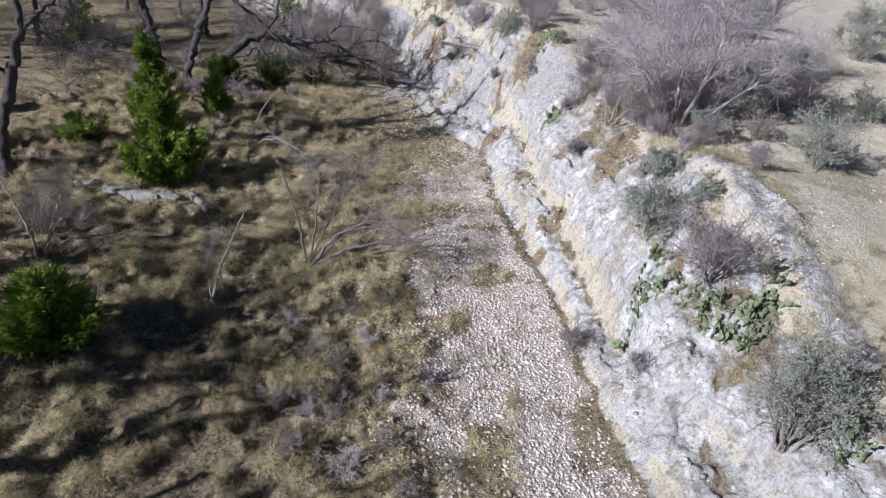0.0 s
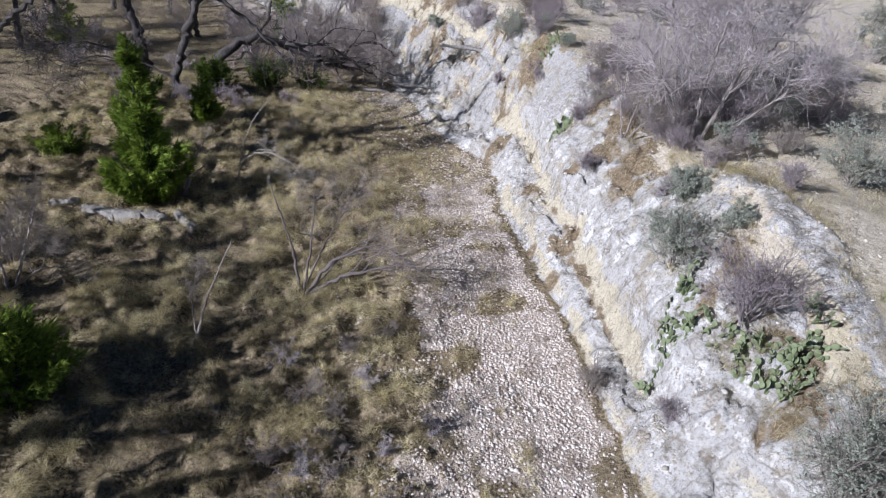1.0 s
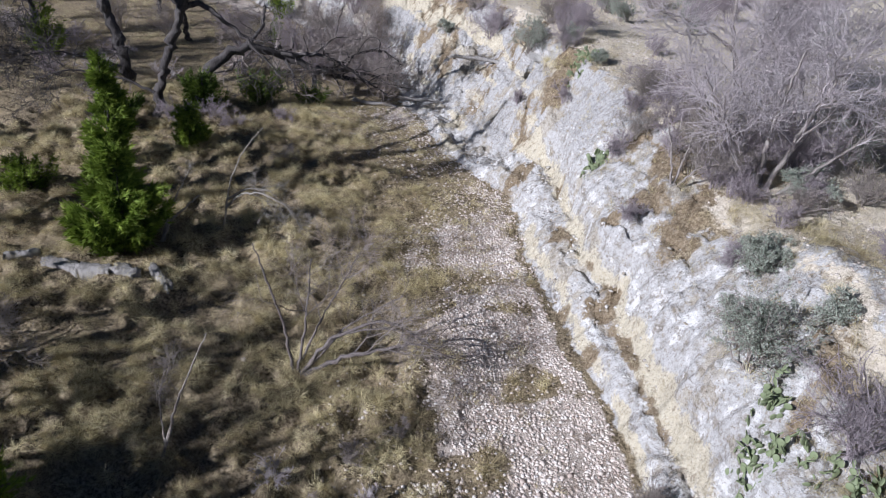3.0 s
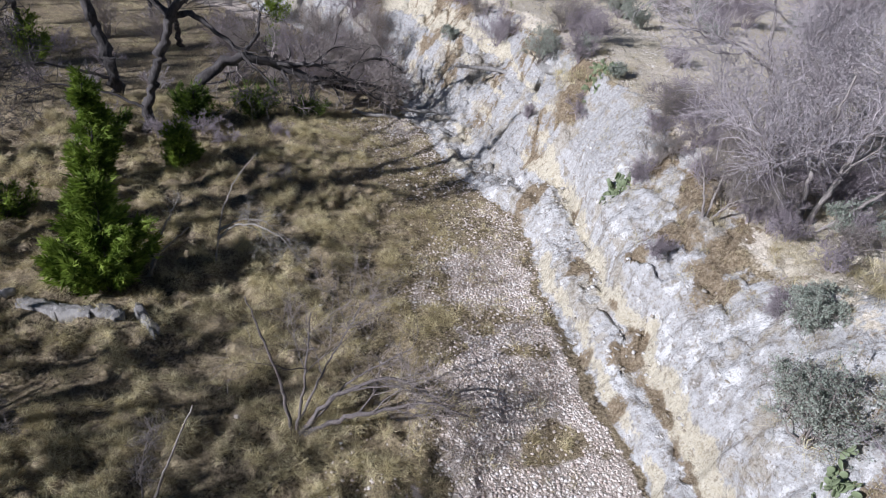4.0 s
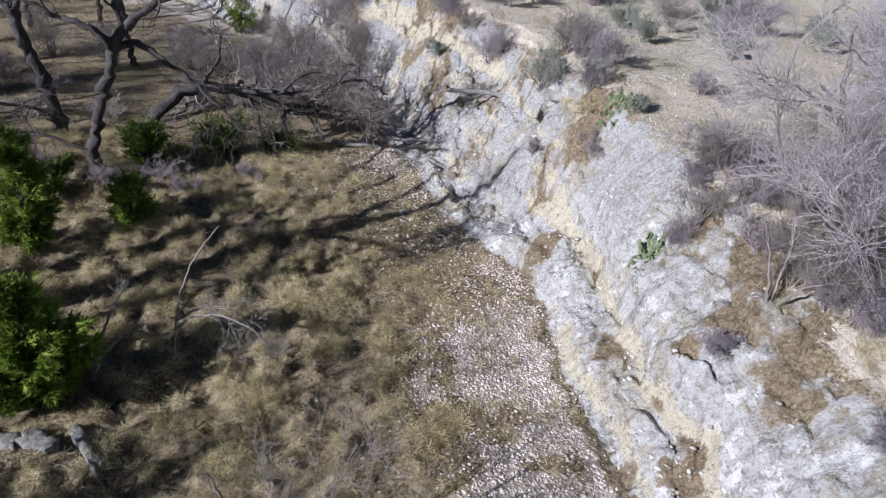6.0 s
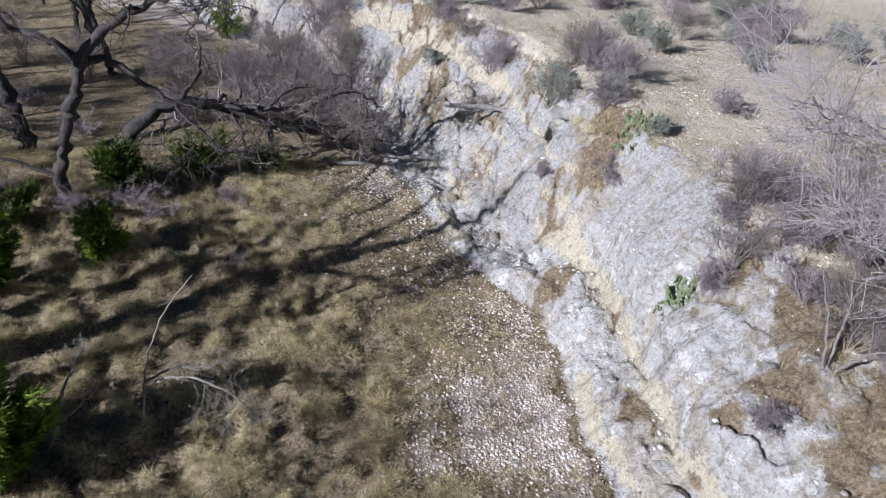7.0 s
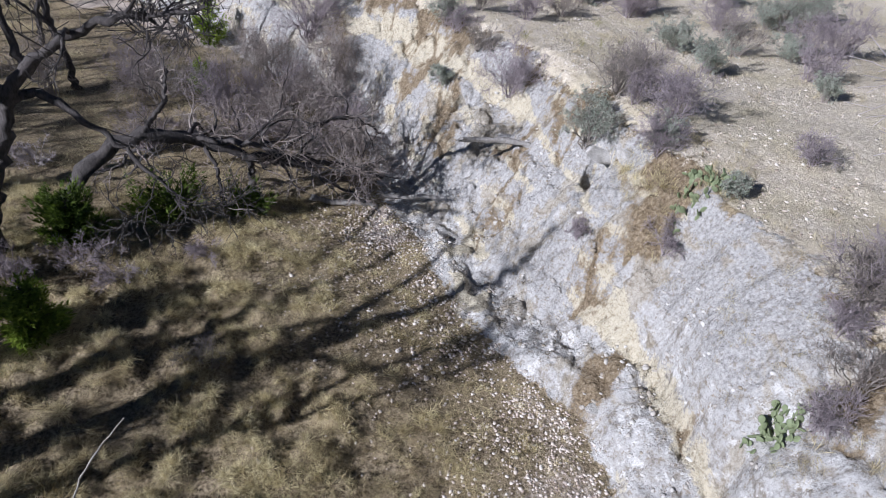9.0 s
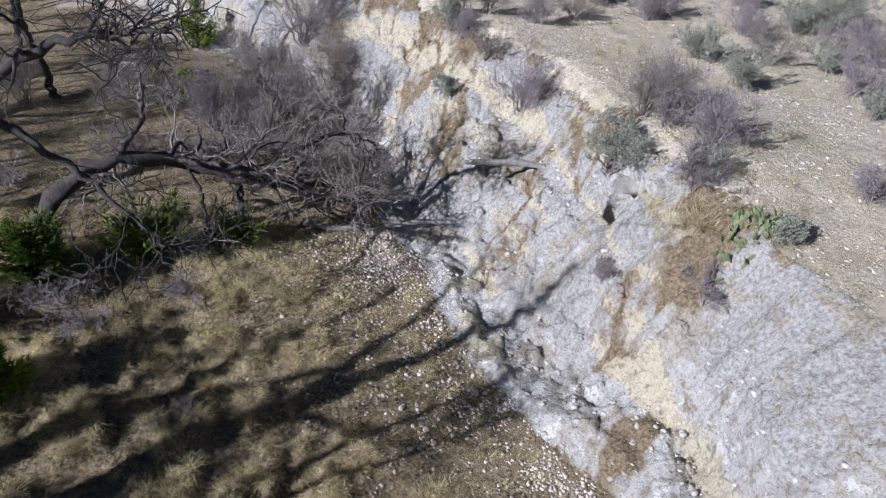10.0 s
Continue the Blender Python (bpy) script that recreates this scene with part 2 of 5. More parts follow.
def rough(x, y, size, seed, octaves=4):
    """Smooth noise from -1 to 1 with lumps of that size in metres."""
    x, y = np.asarray(x, float), np.asarray(y, float)
    total, gain, norm = np.zeros(np.broadcast(x, y).shape), 1.0, 0.0
    for o in range(octaves):
        u, v = x / size + 17.3 * o, y / size - 9.1 * o
        iu, iv = np.floor(u), np.floor(v)
        fu, fv = u - iu, v - iv
        fu, fv = fu * fu * (3 - 2 * fu), fv * fv * (3 - 2 * fv)
        a, b = hash01(iu, iv, seed + o), hash01(iu + 1, iv, seed + o)
        c, d = hash01(iu, iv + 1, seed + o), hash01(iu + 1, iv + 1, seed + o)
        total += gain * ((a * (1 - fu) + b * fu) * (1 - fv) + (c * (1 - fu) + d * fu) * fv)
        norm += gain
        gain, size = gain * 0.5, size * 0.5
    return 2 * total / norm - 1


def blocks(x, y, size, seed):
    """Broken rock: each place's own block (0 to 1) and how near it lies to a crack (0 on it)."""
    x, y = np.broadcast_arrays(np.asarray(x, float), np.asarray(y, float))
    u, v = x / size, y / size
    iu, iv = np.floor(u), np.floor(v)
    f1, f2, own = np.full(u.shape, 9.0), np.full(u.shape, 9.0), np.zeros(u.shape)
    for a in (-1, 0, 1):
        for b in (-1, 0, 1):
            px, py = iu + a + hash01(iu + a, iv + b, seed), iv + b + hash01(iu + a, iv + b, seed + 1)
            d = np.hypot(u - px, v - py)
            own = np.where(d < f1, hash01(iu + a, iv + b, seed + 2), own)
            f2 = np.where(d < f1, f1, np.minimum(f2, d))
            f1 = np.minimum(f1, d)
    return own, f2 - f1


def ease(a, b, v):
    t = np.clip((v - a) / (b - a), 0, 1)
    return t * t * (3 - 2 * t)


# The bank along the dry creek: y, then where its toe, ledge, lip and back lie across, and how high.
TOE = [(-20, 10), (4, 4.6), (6.4, 4.0), (8.5, 3.7), (11.4, 3.25), (13.6, 2.7), (15.5, 2.2), (17.9, 1.6), (19.3, 1.45), (20.6, 1.4), (22.2, 1.0), (23.4, -0.1),
       (25.2, -1.15), (27, -1.85), (28.4, -2.45), (29.8, -3.1), (31.1, -3.5), (33.4, -4.0), (36, -4.8), (39, -6.2), (41.3, -9.6), (48, -16), (60, -36), (120, -120)]
LEDGE = [(-20, 13, 0.8), (4, 6.3, 0.9), (6.6, 5.45, 1.0), (7.3, 4.8, 1.0), (8.4, 4.35, 0.9), (9.5, 4.3, 0.8), (10.5, 4.05, 0.85), (12, 3.8, 0.9), (13, 3.6, 1.0), (14.4, 3.5, 1.05), (15.5, 3.45, 1.25),
         (16.2, 3.05, 1.3), (17, 2.8, 1.35), (18.7, 2.65, 1.3), (19.7, 2.82, 1.15), (20.7, 2.6, 1.3), (22, 2.4, 1.15), (23.1, 2.3, 1.2), (24.2, 1.7, 1.6), (25, 1.25, 1.3), (25.7, 0.75, 1.1),
         (27, 0.3, 1.2), (28, -0.1, 1.2), (29.5, -0.6, 1.0), (31.5, -1.8, 1.1), (33.3, -2.3, 1.2), (34.5, -3.0, 0.9), (36.5, -3.4, 1.3), (39, -4.8, 1.5), (41.3, -8.3, 1.0), (48, -14, 1.3), (60, -32, 1.6), (120, -115, 2)]
CREST = [(-20, 14, 2), (4, 6.8, 1.9), (6.6, 6.0, 1.9), (7.3, 5.4, 2.0), (8.4, 4.8, 2.1), (9.5, 4.55, 2.3), (10.5, 4.4, 2.5), (12, 4.3, 2.55), (13, 4.2, 2.5), (14.4, 4.15, 2.4), (15.5, 3.8, 2.5),
         (16.2, 3.35, 2.5), (17, 3.15, 2.6), (18.7, 2.95, 2.5), (19.7, 3.05, 2.6), (20.7, 2.85, 2.75), (22, 2.7, 2.95), (23.1, 2.65, 2.45), (24.2, 2.5, 2.65), (25, 1.75, 2.8), (25.7, 1.4, 2.5),
         (27, 1.5, 2.95), (28, 1.2, 2.9), (29.5, 0.7, 2.7), (31.5, 0.4, 2.75), (33.3, -0.2, 2.5), (34.5, -1.5, 2.9), (36.5, -2.3, 2.4), (39, -3.4, 2.4), (41.3, -7.3, 2.0), (48, -12, 2.6), (60, -29, 3.0), (120, -110, 3)]
BACK = [(-20, 17, 2.6), (4, 8.8, 2.5), (7.8, 7.5, 2.8), (9.4, 6.95, 3.75), (10.5, 6.6, 4.2), (12, 6.35, 4.5), (13.2, 6.3, 4.3), (15.3, 6.1, 3.85), (18, 5.8, 4.2), (20, 5.5, 4.35),
        (21, 4.8, 4.5), (22, 4.1, 4.55), (23.2, 3.6, 4.55), (24.2, 3.15, 4.5), (25.7, 3.2, 4.65), (27, 2.9, 4.7), (29, 2.2, 4.65), (31.5, 1.9, 4.45), (33.3, 1.6, 4.25), (34.5, 0.8, 4.1), (36.5, 0.2, 4.0),
        (39, -1.0, 3.9), (42, -4.0, 3.9), (48, -7.5, 4.2), (60, -22, 4.5), (120, -95, 4.5)]


def along(rows, y, column):
    return np.interp(y, [r[0] for r in rows], [r[column] for r in rows])


def bank(x, y):
    """How far x lies past the toe, and its share of the way up the bank: 0 toe, 1 ledge, 2 crest, 3 back."""
    wob = 0.20 * rough(x * 0.3, y, 1.3, 5, 3) + 0.13 * rough(x * 0.5, y, 0.45, 15, 3)
    xs = x + wob * ease(-6, -1, -np.abs(x - along(TOE, y, 1) - 1.5))
    t, l, c, b = along(TOE, y, 1), along(LEDGE, y, 1), along(CREST, y, 1), along(BACK, y, 1)
    s = np.where(xs < l, (xs - t) / (l - t), np.where(xs < c, 1 + (xs - l) / (c - l), 2 + (xs - c) / (b - c)))
    return xs - t, s


def smooth_height(x, y):
    u, s = bank(x, y)
    zl, zc, zb = along(LEDGE, y, 2), along(CREST, y, 2), along(BACK, y, 2)
    bed = 0.22 - 0.045 * np.clip(-u, 0, 16) + 0.12 * rough(x, y, 5.0, 31, 2) - 0.06 * ease(0, 1.2, -u) - 0.45 * ease(28, 32, y) + 0.02 * np.clip(-u - 16, 0, 60)
    k1, k2 = np.clip(s, 0, 1), np.clip(s - 1, 0, 1)
    low = ease(22.6, 24.4, y)
    f1 = (1 - low) * (0.5 * k1 + 0.5 * ease(0.0, 0.6, k1)) + low * (0.12 * k1 + 0.88 * k1 ** 3.5)
    f2 = 0.5 * k2 + 0.5 * ease(0.05, 0.8, k2)
    k3 = np.clip(s - 2, 0, 1)
    up = np.where(s < 1, bed + (zl - bed) * f1, np.where(s < 2, zl + (zc - zl) * f2, zc + (zb - zc) * (1 - (1 - k3) ** 1.5)))
    beyond = np.clip(x - along(BACK, y, 1), 0, 200)
    up = up + np.where(s > 3, np.interp(y, [9, 13, 17], [-0.06, -0.05, 0.035]) * np.minimum(beyond, 60) + 0.25 * rough(x, y, 6, 41, 2) * ease(0, 4, beyond), 0)
    return np.where(s < 0, bed, up), u, s


GULLIES = [(7.2, 0.30), (9.6, 0.28), (11.6, 0.32), (14.8, 0.40), (17.0, 0.34), (20.7, 0.42), (25.1, 0.55), (28.4, 0.30), (30.7, 0.35), (33.0, 0.30), (36.0, 0.35)]


def rock_limit(y):
    """The share up the bank at which bare rock gives way to upland soil."""
    return np.interp(y, [4, 13, 14, 20, 21, 24.5, 25.5, 29, 31, 36], [2.75, 2.75, 2.75, 2.75, 3.0, 3.2, 2.85, 2.8, 2.7, 2.7])


def slab_face(y, s):
    """The large smooth grey slab."""
    return ease(1.6, 1.95, s) * (1 - ease(3.1, 3.4, s)) * ease(20.2, 21.2, y) * (1 - ease(23.9, 24.3, y))


def layers(x, y, s):
    """The share up the bank, bent about so that the beds of rock wander."""
    return s + 0.20 * rough(x, y * 0.6, 2.2, 301, 3) + 0.13 * rough(x, y, 0.45, 311, 3)


def gully(x, y):
    """0 on the blocks, up to 1 in the clefts that part them."""
    best = np.zeros(np.broadcast(x, y).shape)
    for at, wide in GULLIES:
        d = (y - at - 0.35 * (x - along(LEDGE, at, 1)) + 0.45 * rough(x, y, 1.1, 321, 2)) / wide
        best = np.maximum(best, np.exp(-d * d))
    return best


def tussock(x, y):
    """Where bunch grass has built up mounds: 1 on them, 0 in the bare gaps."""
    return ease(-0.25, 0.4, rough(x, y * 1.15, 0.46, 95, 2))


def masses(x, y):
    """Large rounded masses of rock: 1 on their backs, 0 in the clefts between them."""
    own, crack = blocks(x + 0.35 * rough(x, y, 0.9, 501, 3), 0.62 * y + 0.35 * rough(x, y, 0.9, 511, 3), 0.95, 521)
    return own, crack


def height(x, y):
    x, y = np.asarray(x, float), np.asarray(y, float)
    z, u, s = smooth_height(x, y)
    face = ease(-0.02, 0.22, s) * (1 - ease(rock_limit(y) - 0.3, rock_limit(y) + 0.4, s)) * (1 - 0.72 * slab_face(y, s))
    k = layers(x, y, s)
    high = ease(0.7, 1.1, k) * (1 - ease(2.0, 2.6, k))
    lumps = rough(x, y, 1.3, 51, 3)
    flute = 1 - 2 * np.abs(rough(x * 0.4 + 0.3 * y, y, 0.55, 61, 3))
    grain = rough(x, y, 0.28, 65, 3)
    own, crack = blocks(x + 0.3 * rough(x, y, 0.7, 401, 2), 0.6 * y + 0.3 * rough(x, y, 0.7, 411, 2), 0.75, 421)
    own2, crack2 = blocks(x + 0.1 * rough(x, y, 0.3, 431, 2), 0.7 * y, 0.24, 441)
    broken = 0.13 * (own - 0.5) - 0.04 * (1 - ease(0.0, 0.16, crack)) + (0.06 * (own2 - 0.5) - 0.02 * (1 - ease(0, 0.2, crack2))) * (0.35 + 0.65 * ease(-0.1, 0.3, rough(x, y, 1.5, 461, 2)))
    part_way = ease(-0.25, 0.35, rough(x, y, 2.3, 451, 2))
    own3, crack3 = blocks(x, y, 0.13, 471)
    broken = broken + 0.022 * (own3 - 0.5) * ease(-0.3, 0.3, rough(x, y, 0.9, 481, 2))
    rock = (0.11 + 0.10 * ease(23.5, 25.5, y)) * lumps + 0.06 * flute + 0.055 * grain + broken - 0.26 * gully(x, y) * high * part_way
    rock = rock - 0.11 * ease(-0.2, 0.4, rough(x, y, 1.6, 491, 2)) * np.exp(-((k - 0.76) / 0.24) ** 2) + 0.16 * np.exp(-((k - 1.3) / 0.2) ** 2) + 0.12 * np.exp(-((k - 0.25) / 0.16) ** 2)
    # beds of limestone: broken steps on the face
    w = z + 0.30 * rough(x, y, 1.4, 71, 3)
    q = w / 0.36
    terr = (np.floor(q) + ease(0.3, 0.75, q - np.floor(q))) * 0.36
    rock = rock + (0.3 + 0.12 * ease(23.5, 25, y)) * (terr - w)
    mass, cleft = masses(x, y)
    rock = rock + 0.11 * (np.sqrt(ease(-0.05, 0.6, cleft)) - 0.75) + 0.10 * (mass - 0.5) - 0.05 * (1 - ease(0.0, 0.10, cleft)) * ease(0.4, 0.9, s)
    soil = 0.05 * rough(x, y, 0.6, 81, 3) + 0.05 * rough(x, y, 2.2, 91, 2)
    soil = soil + 0.24 * tussock(x, y) * ease(2.0, 6.0, -u) * (1 - ease(26, 34, y))
    return z + face * rock + (1 - face) * soil


# ---- building tools ----
def mesh_of(name, verts, faces, mat, smooth=False, **values):
    """A mesh from arrays of places and of faces that all have as many corners."""
    me = bpy.data.meshes.new(name)
    verts, faces = np.asarray(verts, np.float32), np.asarray(faces, np.int32)
    k = faces.shape[1]
    me.vertices.add(len(verts))
    me.vertices.foreach_set("co", verts.ravel())
    me.loops.add(faces.size)
    me.loops.foreach_set("vertex_index", faces.ravel())
    me.polygons.add(len(faces))
    me.polygons.foreach_set("loop_start", np.arange(0, faces.size, k, dtype=np.int32))
    me.polygons.foreach_set("loop_total", np.full(len(faces), k, np.int32))
    if smooth:
        me.polygons.foreach_set("use_smooth", np.ones(len(faces), bool))
    for key, v in values.items():
        me.attributes.new(key, "FLOAT", "POINT").data.foreach_set("value", np.asarray(v, np.float32))
    me.update(calc_edges=True)
    me.materials.append(mat)
    return me


def part(name, me, parent, label=""):
    ob = new(name, me)
    ob.parent = parent
    return tagged(ob, label)


def thing(name, at, label, category, group="", turn=0.0):
    ob = new(name)
    ob.empty_display_size = 0.2
    ob.matrix_basis = pose(*at, 0, 0, turn)
    return tagged(ob, label, category, group)


def lay(x, y, dip=0.0):
    return (x, y, float(height(x, y)) - dip)


def spread(shape, faces, places, frames):
    """Many copies of one small shape in one set of arrays: places (n, 3), frames (n, 3, 3)."""
    v = np.einsum("nij,vj->nvi", frames, shape) + places[:, None]
    f = faces[None] + (np.arange(len(places)) * len(shape))[:, None, None]
    return v.reshape(-1, 3), f.reshape(-1, faces.shape[1])


def frames_of(rng, n, size, tilt=3.2):
    """Random turns times sizes (n, 3)."""
    a, b, c = rng.uniform(0, 2 * np.pi, n), rng.uniform(-tilt, tilt, n) * 0.5, rng.uniform(-tilt, tilt, n) * 0.5
    o, z = np.ones(n), np.zeros(n)
    rz = np.array([[np.cos(a), -np.sin(a), z], [np.sin(a), np.cos(a), z], [z, z, o]]).transpose(2, 0, 1)
    ry = np.array([[np.cos(b), z, np.sin(b)], [z, o, z], [-np.sin(b), z, np.cos(b)]]).transpose(2, 0, 1)
    rx = np.array([[o, z, z], [z, np.cos(c), -np.sin(c)], [z, np.sin(c), np.cos(c)]]).transpose(2, 0, 1)
    return rz @ ry @ rx * size[:, None, :]


def unit(v):
    return v / np.maximum(np.linalg.norm(v, axis=-1, keepdims=True), 1e-9)


def tubes(paths, radii, sides):
    """Round limbs along paths (k, n, 3) with radii (k, n)."""
    k, n, _ = paths.shape
    t = unit(np.gradient(paths, axis=1))
    ref = np.where(np.abs(t[..., 2:3]) > 0.9, np.array([1.0, 0, 0]), np.array([0, 0, 1.0]))
    ref = np.broadcast_to(ref[:, :1], t.shape)
    u = unit(np.cross(t, ref))
    w = np.cross(t, u)
    a = np.arange(sides) * 2 * np.pi / sides
    ring = u[:, :, None] * np.cos(a)[None, None, :, None] + w[:, :, None] * np.sin(a)[None, None, :, None]
    v = (paths[:, :, None] + ring * radii[:, :, None, None]).reshape(-1, 3)
    i = (np.arange(k) * n * sides)[:, None, None] + (np.arange(n - 1) * sides)[None, :, None]
    s = np.arange(sides)[None, None, :]
    nx = (s + 1) % sides
    f = np.stack(np.broadcast_arrays(i + s, i + nx, i + sides + nx, i + sides + s), -1).reshape(-1, 4)
    return v, f


def stem(rng, points, r0, r1, n=12, wobble=0.05):
    """One bent stem through a few points, as a path and its radii."""
    p = np.array(points, float)
    d = np.r_[0, np.cumsum(np.linalg.norm(np.diff(p, axis=0), axis=1))]
    q = np.linspace(0, d[-1], n)
    path = np.stack([np.interp(q, d, p[:, i]) for i in range(3)], 1)
    for _ in range(2):
        path[1:-1] = 0.25 * path[:-2] + 0.5 * path[1:-1] + 0.25 * path[2:]
    path[1:-1] += rng.normal(0, wobble, (n - 2, 3))
    k = np.linspace(0, 1, n)
    r = (r0 + (r1 - r0) * k ** 0.8) * (1 + 0.06 * rng.normal(size=n))
    r[0] *= 1.25
    return path, r


def offshoots(rng, paths, radii, count, length, start=0.25, angle=(35, 75), n=7, wander=0.25, lift=0.1, share=0.6, taper=0.25):
    """Side branches off all the paths: longer near the stem's base, bent as they go."""
    seg = np.linalg.norm(np.diff(paths, axis=1), axis=2).sum(1)
    k = rng.choice(len(paths), count, p=seg / seg.sum())
    t = start + (1 - start) * rng.random(count) ** 0.9
    g = t * (paths.shape[1] - 1)
    i = np.minimum(g.astype(int), paths.shape[1] - 2)
    f = (g - i)[:, None]
    at = paths[k, i] * (1 - f) + paths[k, i + 1] * f
    tan = unit(paths[k, i + 1] - paths[k, i])
    side = unit(np.cross(tan, rng.normal(size=(count, 3))))
    a = np.radians(rng.uniform(*angle, count))[:, None]
    d = unit(tan * np.cos(a) + side * np.sin(a))
    r0 = radii[k, i] * share * rng.uniform(0.7, 1.0, count)
    step = (length * (1.15 - 0.6 * t) * rng.uniform(0.45, 1.3, count) / (n - 1))[:, None]
    out = [at]
    for _ in range(n - 1):
        d = unit(d + wander * rng.normal(size=d.shape) + np.array([0, 0, lift]))
        out.append(out[-1] + d * step)
    return np.stack(out, 1), r0[:, None] * np.linspace(1, taper, n)[None]


def both(*pairs):
    """Joins arrays of places and faces."""
    vs, fs, base = [], [], 0
    for v, f in pairs:
        vs.append(v)
        fs.append(f + base)
        base += len(v)
    return np.concatenate(vs), np.concatenate(fs)


def bare_tree(at, label, stems, seed, limbs=9, reach=2.4, branches=70, twigs=700, fine=900, bark=None, twig_mat=None,
              lift=0.12, group="", turn=0.0, angle=(30, 70), category="tree", name="bare_tree", twig_size=0.006, wander=0.25, plain=False, bare_trunk=True):
    """A leafless tree: stems as (points, radius below, radius above), then limbs, branches and twigs."""
    rng = np.random.default_rng(seed)
    bark, twig_mat = bark or OAK_BARK, twig_mat or bark or OAK_BARK
    t = thing(name, at, label, category, group, turn)
    made = [stem(rng, p, a, b, 24, min(0.045, 0.3 * a)) for p, a, b in stems]
    P, R = np.stack([m[0] for m in made]), np.stack([m[1] for m in made])
    Q, S = (P[1:], R[1:]) if bare_trunk else (P, R)
    P1, R1 = offshoots(rng, Q, S, limbs, reach, 0.3, angle, 9, wander * 0.8, lift, 0.62, 0.25)
    if plain:
        part("trunk", mesh_of("trunk", *both(tubes(P, R, 7), tubes(P1, R1, 5)), bark, True), t)
    else:
        for i, (path, r) in enumerate(made):
            v, f = tubes(path[None], r[None], 12)
            v = v + 0.17 * np.repeat(r, 12)[:, None] * rng.normal(size=v.shape)
            part("limb" if i else "trunk", mesh_of("trunk", v, f, bark, True), t)
        for i in range(limbs):
            part("limb", mesh_of("limb", *tubes(P1[i:i + 1], R1[i:i + 1], 6), bark, True), t)
    P2, R2 = offshoots(rng, P1, R1, branches, reach * 0.55, 0.15, (25, 75), 7, wander, lift * 0.6, 0.6, 0.3)
    tip, rt = offshoots(rng, Q, S, max(4, branches // 6), reach * 0.5, 0.7, (10, 60), 7, wander, lift, 0.8, 0.25)
    P2, R2 = np.concatenate([P2, tip]), np.concatenate([R2, rt])
    P3, R3 = offshoots(rng, P2, R2, twigs, reach * 0.32, 0.1, (25, 80), 3, wander * 1.1, lift * 0.3, 0.6, 0.4)
    P4, R4 = offshoots(rng, P3, R3, fine, reach * 0.18, 0.1, (25, 80), 2, wander, 0.0, 0.7, 0.5)
    v, f = both(tubes(P2, np.maximum(R2, twig_size), 4), tubes(P3, np.maximum(R3, twig_size * 0.8), 3), tubes(P4, np.maximum(R4, twig_size * 0.6), 3))
    tagged(part("crown", mesh_of("crown", v, f, twig_mat), t, "dense mass of bare twigs"), kind="stuff")
    return t


